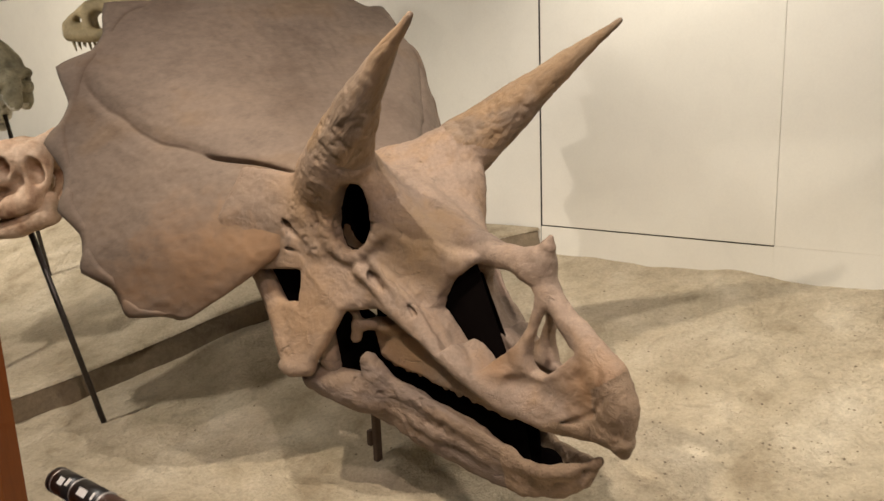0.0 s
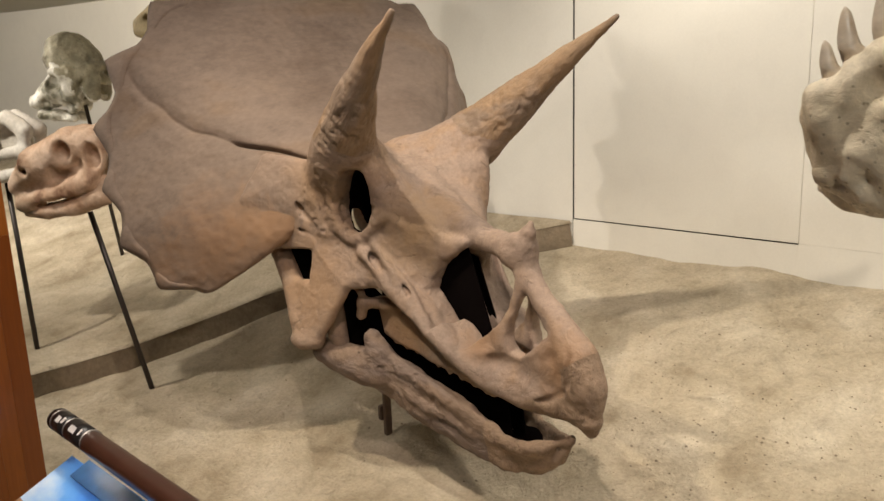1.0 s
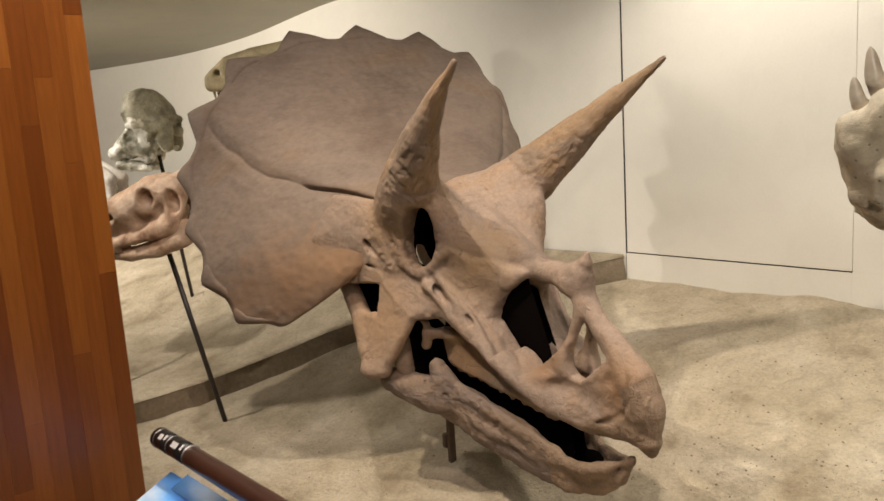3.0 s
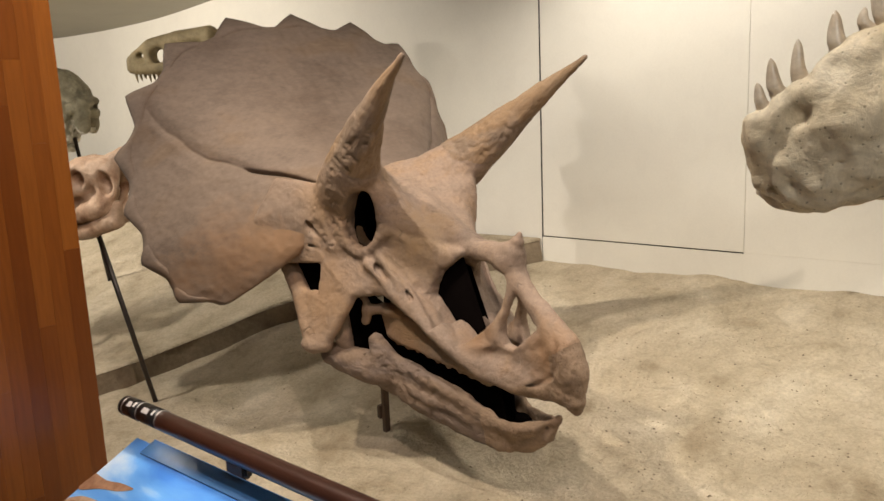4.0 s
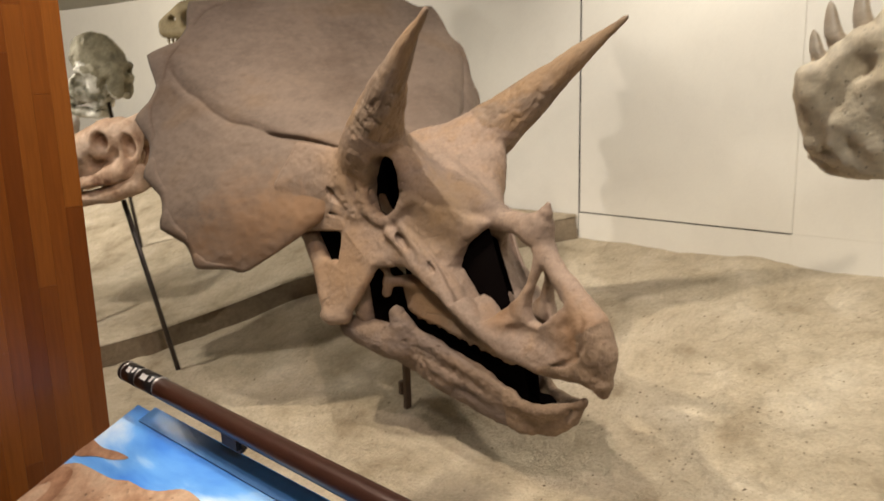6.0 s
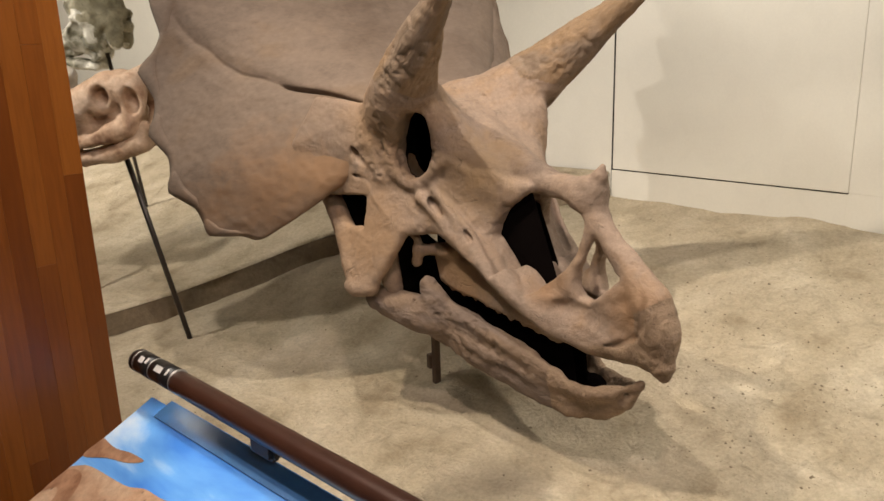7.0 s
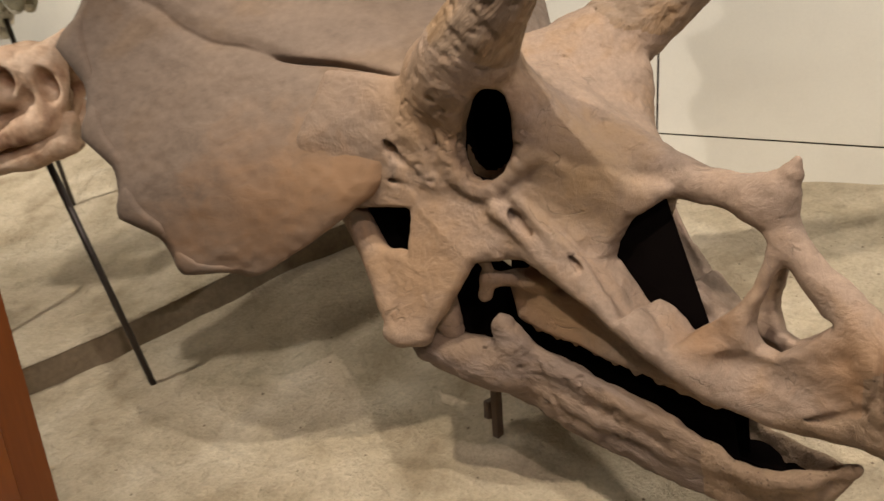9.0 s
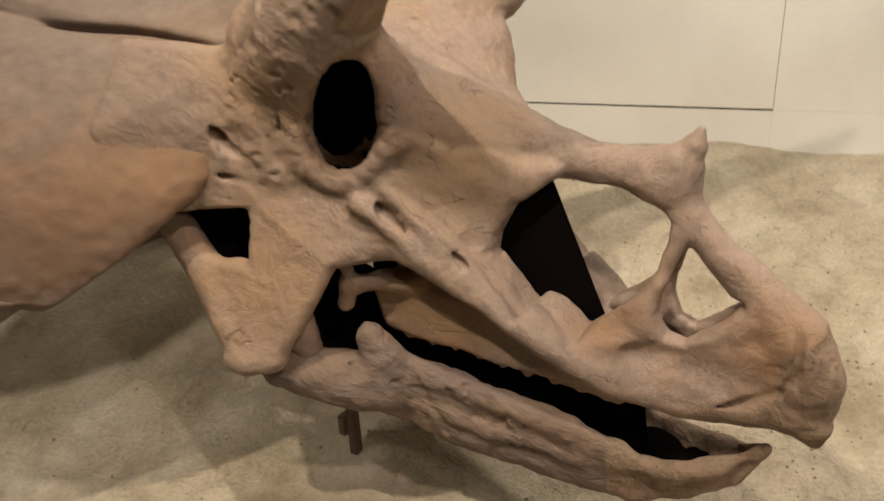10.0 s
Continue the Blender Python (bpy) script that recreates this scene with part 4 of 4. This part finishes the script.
def sculpt_predator():
    c = Clay((-0.22, 0.95, 1.15), (0.62, 2.1, 2.02), 0.0085, both=False)
    c.rod([(-0.045, 1.23, 1.375, 0.085), (0.05, 1.22, 1.445, 0.10), (0.20, 1.27, 1.56, 0.105), (0.36, 1.36, 1.66, 0.10), (0.5, 1.45, 1.74, 0.10)], 0.05)
    c.rod([(-0.045, 1.27, 1.375, 0.08), (0.04, 1.42, 1.39, 0.085), (0.2, 1.62, 1.47, 0.09), (0.36, 1.82, 1.56, 0.09), (0.45, 1.95, 1.62, 0.09)], 0.05)
    c.rod([(0.0, 1.22, 1.36, 0.06), (0.10, 1.28, 1.365, 0.055), (0.3, 1.4, 1.46, 0.05)], 0.05)
    c.rod([(-0.085, 1.20, 1.435, 0.036), (-0.078, 1.195, 1.39, 0.040), (-0.035, 1.20, 1.365, 0.042), (0.05, 1.21, 1.375, 0.045)], 0.05)
    for k in range(9):
        u = k / 8
        c.egg((-0.10 + 0.31 * u, 1.155 + 0.055 * u, 1.435 + 0.19 * u + 0.03 * math.sin(2.6 * u)), (0.024, 0.03, 0.03), 0.03)
    c.rod([(-0.10, 1.14, 1.315, 0.010), (-0.02, 1.125, 1.335, 0.014), (0.08, 1.12, 1.375, 0.012), (0.22, 1.16, 1.47, 0.012)], 0.015, True)
    c.pits(0.022, 62, 0.2, lambda p: np.clip((0.14 - p[:, 0]) * 8, 0, 1) * np.clip((1.45 - p[:, 2] + 0.6 * (p[:, 0] + 0.05)) * 12, 0, 1))
    c.wear(0.005, 9)
    c.wear(0.008, 24)
    c.wear(0.006, 48)
    return mesh_of("lower_jaw", *c.skin(), CHALK)


part("lower_jaw", sculpt_predator(), rex)


def fang(name, base, tip, r, lean, material):
    b, t = Vector(base), Vector(tip)
    mid = (b * 0.5 + t * 0.5) + Vector(lean)
    return tube_mesh(name, [(*b, r), (*(b * 0.7 + mid * 0.35 - (b * 0.05)), r * 1.02), (*mid, r * 0.78), (*(t * 0.75 + mid * 0.25), r * 0.42), (*t, r * 0.06)], material, 12, 4, 0.06)


for tip, lean, r in (
    ((-0.120, 1.149, 1.462), (0.020, 0.017, -0.025), 0.013), ((-0.104, 1.155, 1.520), (0.023, 0.020, -0.054), 0.016),
    ((-0.085, 1.165, 1.562), (0.022, 0.019, -0.068), 0.018), ((-0.043, 1.175, 1.592), (0.017, 0.014, -0.079), 0.018),
    ((0.013, 1.185, 1.635), (0.018, 0.015, -0.070), 0.020), ((0.055, 1.20, 1.637), (0.012, 0.010, -0.035), 0.013), ((0.072, 1.20, 1.70), (0.022, 0.018, -0.085), 0.021),
    ((0.120, 1.215, 1.73), (0.022, 0.018, -0.075), 0.020), ((0.165, 1.235, 1.775), (0.022, 0.018, -0.085), 0.021),
):
    base = [t + 1.5 * d for t, d in zip(tip, lean)]
    part("tooth", fang("tooth", base, tip, r, (-0.010, -0.008, 0.002), ENAMEL), rex)
for base, tip, r in (
    ((-0.145, 1.215, 1.80), (-0.150, 1.20, 1.712), 0.014), ((-0.120, 1.215, 1.80), (-0.122, 1.205, 1.716), 0.014), ((-0.115, 1.215, 1.80), (-0.097, 1.20, 1.694), 0.019),
    ((-0.08, 1.215, 1.79), (-0.061, 1.205, 1.684), 0.022), ((-0.035, 1.22, 1.79), (-0.020, 1.21, 1.692), 0.022), ((0.008, 1.225, 1.79), (0.030, 1.215, 1.684), 0.027), ((0.07, 1.23, 1.80), (0.078, 1.22, 1.716), 0.022),
):
    part("tooth", fang("tooth", base, tip, r, (-0.01, 0, 0), SHADED_TOOTH), rex, "upper tooth, its shade painted dark brown")
part("upper_jaw", tube_mesh("upper_jaw", [(-0.17, 1.22, 1.83, 0.03), (-0.12, 1.23, 1.88, 0.07), (0.05, 1.25, 1.93, 0.115), (0.3, 1.34, 1.96, 0.14), (0.55, 1.45, 1.98, 0.15)], CHALK, 20, 6, 0.12), rex)
part("rod", tube_mesh("rod", [(0.45, 1.45, 0.10, 0.02), (0.45, 1.45, 1.88, 0.02)], IRON, 12, 1), rex)


# ---- small skulls on rods ----
def small_skull(name, label, m, material, rods, balls, cuts, scale=0.012, wear=0.006, joins=0.03, jaw=(), dome=None):
    c = Clay((-0.42, -0.26, -0.36), (0.42, 0.26, 0.42), scale)
    for r in rods:
        c.rod(r, joins)
    for b in balls:
        c.egg(b[0], b[1], joins)
    for h in cuts:
        c.egg(h[0], h[1], 0.012, True)
    c.wear(wear, 16)
    c.wear(wear * 0.6, 38)
    ob = thing(name, m, label, "skull", "small skulls on rods")
    v, f = c.skin()
    if dome:
        mid = v[f].mean(1)
        up = mid[:, 2] - 0.9 * mid[:, 0] + 0.05 * grain3(mid + 4, 22)
        for me in split_skin(v, f, (up > 0.02).astype(int), [("cranium", material), ("dome", dome)]):
            part(me.name.split(".")[0], me, ob)
    else:
        part("cranium", mesh_of("cranium", v, f, material), ob)
    if jaw:
        c = Clay((-0.36, -0.26, -0.32), (0.36, 0.26, 0.1), scale)
        for r in jaw:
            c.rod(r, joins)
        c.wear(wear, 16)
        c.wear(wear * 0.6, 38)
        part("lower_jaw", mesh_of("lower_jaw", *c.skin(), material), ob)
    return ob


def rod_stand(label, foot, top, r=0.012):
    ob = thing("rod_stand", pose(*foot), label, "stand", "skull rods")
    d = Vector(top) - Vector(foot)
    part("rod", tube_mesh("rod", [(0, 0, -0.05, r), (*d, r)], IRON, 10, 1), ob)
    return ob


# facing the visitor and to the left
orange = small_skull("beaked_dinosaur_skull", "small orange-brown dinosaur skull with closed jaws on a rod", pose(-3.14, 1.33, 1.14, 0, 12, 230), ORANGE,
    [[(0.20, 0, 0.02, 0.05), (0.08, 0.04, 0.08, 0.08), (-0.08, 0.08, 0.11, 0.08), (-0.17, 0.10, 0.10, 0.06)],
     [(0.20, 0.02, -0.06, 0.04), (0.05, 0.07, -0.06, 0.045), (-0.12, 0.12, -0.03, 0.05), (-0.17, 0.13, 0.05, 0.045)],
     [(-0.15, 0.11, 0.12, 0.04), (-0.26, 0.06, 0.17, 0.03)]],
    [((0.02, 0, 0.02), (0.2, 0.07, 0.1))],
    [((-0.05, 0.15, 0.105), (0.034, 0.07, 0.040)), ((-0.165, 0.18, 0.06), (0.034, 0.08, 0.055)), ((0.14, 0.09, 0.065), (0.022, 0.05, 0.020)), ((0.015, 0.13, 0.035), (0.018, 0.05, 0.034)), ((0.06, 0.10, -0.088), (0.12, 0.10, 0.012))],
    jaw=[[(0.20, 0.015, -0.098, 0.022), (0.12, 0.045, -0.118, 0.030), (0.0, 0.085, -0.128, 0.036), (-0.15, 0.12, -0.105, 0.045), (-0.18, 0.13, -0.05, 0.03)]], wear=0.008)
rod_stand("thin dark steel rod leaning under the orange skull", (-3.03, 1.54, 0.11), (-3.12, 1.385, 0.98))

small_skull("dome_headed_skull", "grey-green dome-headed dinosaur skull with knobbly rim on a rod", pose(-4.78, 2.06, 1.55, 0, 0, 232), GREYB,
    [[(0.01, 0, 0.14, 0.15), (-0.05, 0, 0.10, 0.14)], [(0.22, 0, -0.12, 0.05), (0.08, 0.06, -0.05, 0.10)], [(-0.02, 0.12, 0.02, 0.07), (0.0, 0.12, -0.14, 0.06)], [(-0.12, 0.12, 0.05, 0.06), (-0.14, 0.13, -0.08, 0.05)]],
    [((0.17 * math.cos(a) - 0.02, 0.165 * abs(math.sin(a)), 0.03 - 0.05 * math.cos(a) * k), (0.032, 0.032, 0.032)) for k in (1, -0.6) for a in np.linspace(1.0, 3.1, 8)],
    [((0.08, 0.16, -0.02), (0.045, 0.08, 0.05)), ((0.16, 0.11, -0.13), (0.04, 0.07, 0.03)), ((0.02, 0.17, -0.16), (0.045, 0.07, 0.035)), ((0.24, 0.05, -0.08), (0.03, 0.04, 0.025))], 0.011, 0.010, 0.018, dome=DOME, jaw=[[(0.20, 0.02, -0.20, 0.03), (0.0, 0.10, -0.22, 0.035)]])
rod_stand("thin dark steel rod under the dome-headed skull", (-4.70, 2.2, 0.38), (-4.76, 2.1, 1.4))

small_skull("open_cheeked_skull", "small white dinosaur skull with large openings on a rod", pose(-3.72, 1.27, 1.24, 0, 0, 225), WHITEB,
    [[(0.17, 0, 0.0, 0.035), (0.08, 0.02, 0.09, 0.03), (-0.06, 0.04, 0.14, 0.035), (-0.14, 0.06, 0.08, 0.04)], [(0.17, 0.02, -0.04, 0.03), (0.0, 0.07, -0.03, 0.025), (-0.14, 0.09, -0.01, 0.03)],
     [(-0.14, 0.08, 0.08, 0.025), (-0.15, 0.09, -0.12, 0.025)], [(0.05, 0.05, 0.10, 0.016), (0.0, 0.07, -0.03, 0.016)]],
    [((-0.05, 0, 0.03), (0.1, 0.02, 0.09))], [], 0.010, 0.004, 0.018, jaw=[[(0.16, 0.02, -0.12, 0.024), (0.0, 0.06, -0.13, 0.026), (-0.14, 0.09, -0.1, 0.03)]])
rod_stand("thin dark steel rod under the white skull", (-3.70, 1.28, 0.24), (-3.74, 1.27, 1.12))

small_skull("toothed_predator_skull", "small olive predator skull with open cheek windows and teeth", pose(-3.72, 2.30, 1.83, 0, 0, 215), OLIVE,
    [[(0.30, 0, 0.0, 0.04), (0.18, 0.02, 0.085, 0.04), (0.0, 0.05, 0.11, 0.045), (-0.2, 0.09, 0.12, 0.05)], [(0.30, 0.02, -0.04, 0.035), (0.12, 0.06, -0.045, 0.032), (-0.18, 0.11, -0.05, 0.035)],
     [(0.085, 0.06, 0.1, 0.014), (0.065, 0.07, -0.04, 0.016)], [(0.20, 0.035, 0.07, 0.022), (0.185, 0.04, -0.04, 0.022)], [(-0.2, 0.1, 0.12, 0.04), (-0.2, 0.11, -0.05, 0.035)]],
    [((0.24, 0, 0.01), (0.06, 0.03, 0.045))], [((0.245, 0.05, 0.03), (0.022, 0.06, 0.018)), ((0.135, 0.07, 0.028), (0.036, 0.14, 0.042)), ((0.015, 0.08, 0.032), (0.042, 0.16, 0.05)), ((-0.115, 0.1, 0.03), (0.055, 0.16, 0.048))], 0.011, 0.003, 0.02)
olive = bpy.data.objects["toothed_predator_skull"]
for k in range(14):
    x = 0.31 - 0.023 * k
    y = -(0.026 + 0.008 * k)
    part("tooth", tube_mesh("tooth", [(x, y, -0.055, 0.009), (x - 0.004, y, -0.09, 0.007), (x - 0.010, y, -0.122 + 0.011 * (k % 3), 0.001)], OLIVE, 6, 2), olive)
rod_stand("thin dark steel rod behind the large frill", (-3.72, 2.30, 0.44), (-3.72, 2.30, 1.85))


# ---- barrier: wooden screen, picture board, lamp tube ----
screen = thing("wooden_screen", pose(-1.6, 0.595, 0), "varnished orange-brown laminated wooden screen wall", "screen")
stave = 0.042
rng = random.Random(4)
for k in range(44):
    z = -rng.random() * 0.7
    while z < TOP:
        top = min(TOP, z + 0.5 + 0.7 * rng.random())
        lo = max(0.0, z)
        if top > lo:
            part("stave", box("stave", (-0.05, -stave * (k + 1) + 0.0001, lo + 0.0001), (0.0, -stave * k - 0.0001, top - 0.0001), WOOD, 0.0003), screen)
        z = top

board = thing("picture_board", pose(-1.43, 0.60, 0.71), "tilted picture board printed with blue sky and clouds", "sign")
part("panel", box("panel", (0, -0.62, -0.012), (1.6, 0, 0), SKY, 0.002), board)
part("border", box("border", (0.07, -0.035, 0.0005), (1.6, 0.012, 0.004), NAVY), board, "dark blue printed strip")
part("leg", box("leg", (0.3, -0.35, -0.75), (0.36, -0.30, -0.012), IRON), board)
part("leg", box("leg", (1.2, -0.35, -0.75), (1.26, -0.30, -0.012), IRON), board)
board.matrix_world = pose(-1.43, 0.60, 0.71) @ Matrix.Rotation(radians(24), 4, "X")


def printed(name, outline, z, material, label):
    """A flat printed figure just above the panel, its outline smoothed."""
    path = spline(outline + outline[:1], 6)[:-1]
    bm = bmesh.new()
    bm.faces.new([bm.verts.new((x, y, z)) for x, y in path])
    bmesh.ops.triangulate(bm, faces=bm.faces[:])
    bmesh.ops.recalc_face_normals(bm, faces=bm.faces[:])
    return part(name, bm_mesh(name, bm, material), board, label)


printed("printed_horn", [(0.003, -0.125), (0.06, -0.128), (0.115, -0.118), (0.165, -0.117), (0.128, -0.138), (0.07, -0.152), (0.003, -0.176)], 0.0012, BROWNPRINT, "brown printed pointed horn")
printed("printed_head", [(0.004, -0.205), (0.04, -0.186), (0.085, -0.179), (0.13, -0.176), (0.19, -0.170), (0.235, -0.155), (0.292, -0.151), (0.338, -0.138), (0.386, -0.111), (0.43, -0.107), (0.475, -0.116), (0.52, -0.15), (0.54, -0.22), (0.47, -0.32), (0.36, -0.42), (0.22, -0.48), (0.06, -0.50), (0.004, -0.47)], 0.0008, HIDEPRINT, "pale brown printed animal head with dark spots")
printed("printed_crest", [(0.004, -0.215), (0.03, -0.203), (0.06, -0.207), (0.085, -0.235), (0.10, -0.285), (0.085, -0.36), (0.06, -0.33), (0.055, -0.27), (0.03, -0.25), (0.004, -0.27)], 0.0016, BROWNPRINT, "brown printed curved crest")
printed("printed_jaw", [(0.30, -0.19), (0.37, -0.165), (0.45, -0.15), (0.50, -0.17), (0.49, -0.22), (0.43, -0.27), (0.34, -0.29), (0.29, -0.24)], 0.0016, BROWNPRINT, "darker brown printed muzzle")

lamp = thing("lamp_tube", pose(-1.43, 0.585, 0.80), "dark brown lacquered lamp tube above the picture board", "lamp")
part("tube", tube_mesh("tube", [(0, 0, 0, 0.022), (0.004, 0, 0, 0.0235), (0.9, 0, -0.012, 0.0235), (1.7, 0, -0.02, 0.0235)], TUBE, 28, 1), lamp)
for x0, x1, mat, lab in ((-0.004, 0.006, BLACK, "black end cap"), (0.018, 0.075, BLACK, "black printed label"), (0.082, 0.16, BLACK, "black printed label")):
    part("label" if x0 > 0 else "end_cap", tube_mesh("band", [(x0, 0, 0, 0.0242), (x1, 0, -0.001, 0.0242)], mat, 28, 1), lamp, lab)
for x0, x1 in ((0.012, 0.0135), (0.0775, 0.079), (0.163, 0.1645)):
    part("band", tube_mesh("band", [(x0, 0, 0, 0.0243), (x1, 0, 0, 0.0243)], STEEL, 28, 1), lamp, "thin pale ring")
for x, w, lift in ((0.035, 0.016, 40), (0.055, 0.008, 32), (0.108, 0.026, 42), (0.140, 0.006, 36)):
    mark = part("print", box("print", (-w / 2, -0.007, 0.0236), (w / 2, 0.007, 0.0248), WHITE), lamp, "white printed mark")
    mark.matrix_local = pose(x + 0.008, 0, 0, lift, 0, 0)
part("slit", box("slit", (0.03, -0.008, -0.0250), (1.6, 0.008, -0.0230), GLOW), lamp, "glowing lamp slit")
for x in (0.42, 1.25):
    part("bracket", box("bracket", (x, -0.012, -0.058), (x + 0.07, 0.016, -0.018), BLACK, 0.008), lamp, "black bracket")

# ---- crumbs of earth strewn over the sand ----
bits = np.random.RandomState(12)
cv, cf = [], []
for k in range(1500):
    if k % 3:
        cx, cy = -0.62 + 0.45 * bits.randn(), 2.3 + 0.32 * bits.randn()
    else:
        cx, cy = bits.uniform(-3.0, 0.8), bits.uniform(0.9, 3.1)
    if not (0.8 < cy < 3.15 and -2.9 < cx < 1.5):
        continue
    r = 0.0014 + 0.0050 * bits.rand() ** 5
    z = float(ground_z(np.array(cx), np.array(cy)) + rumple(np.array([cx]), np.array([cy]))[0])
    base = len(cv)
    for dx, dy, dz in ((1, 0, 0), (0, 1, 0), (-1, 0, 0), (0, -1, 0), (0, 0, 0.8), (0, 0, -0.6)):
        cv.append((cx + dx * r * bits.uniform(0.7, 1.3), cy + dy * r * bits.uniform(0.7, 1.3), z + dz * r))
    for a, b in ((0, 1), (1, 2), (2, 3), (3, 0)):
        cf += [(base + a, base + b, base + 4), (base + b, base + a, base + 5)]
tagged(new("earth_crumbs", mesh_of("earth_crumbs", cv, cf, KERB, False)), "dark crumbs of earth strewn over the pale sand", "gravel", kind="stuff")
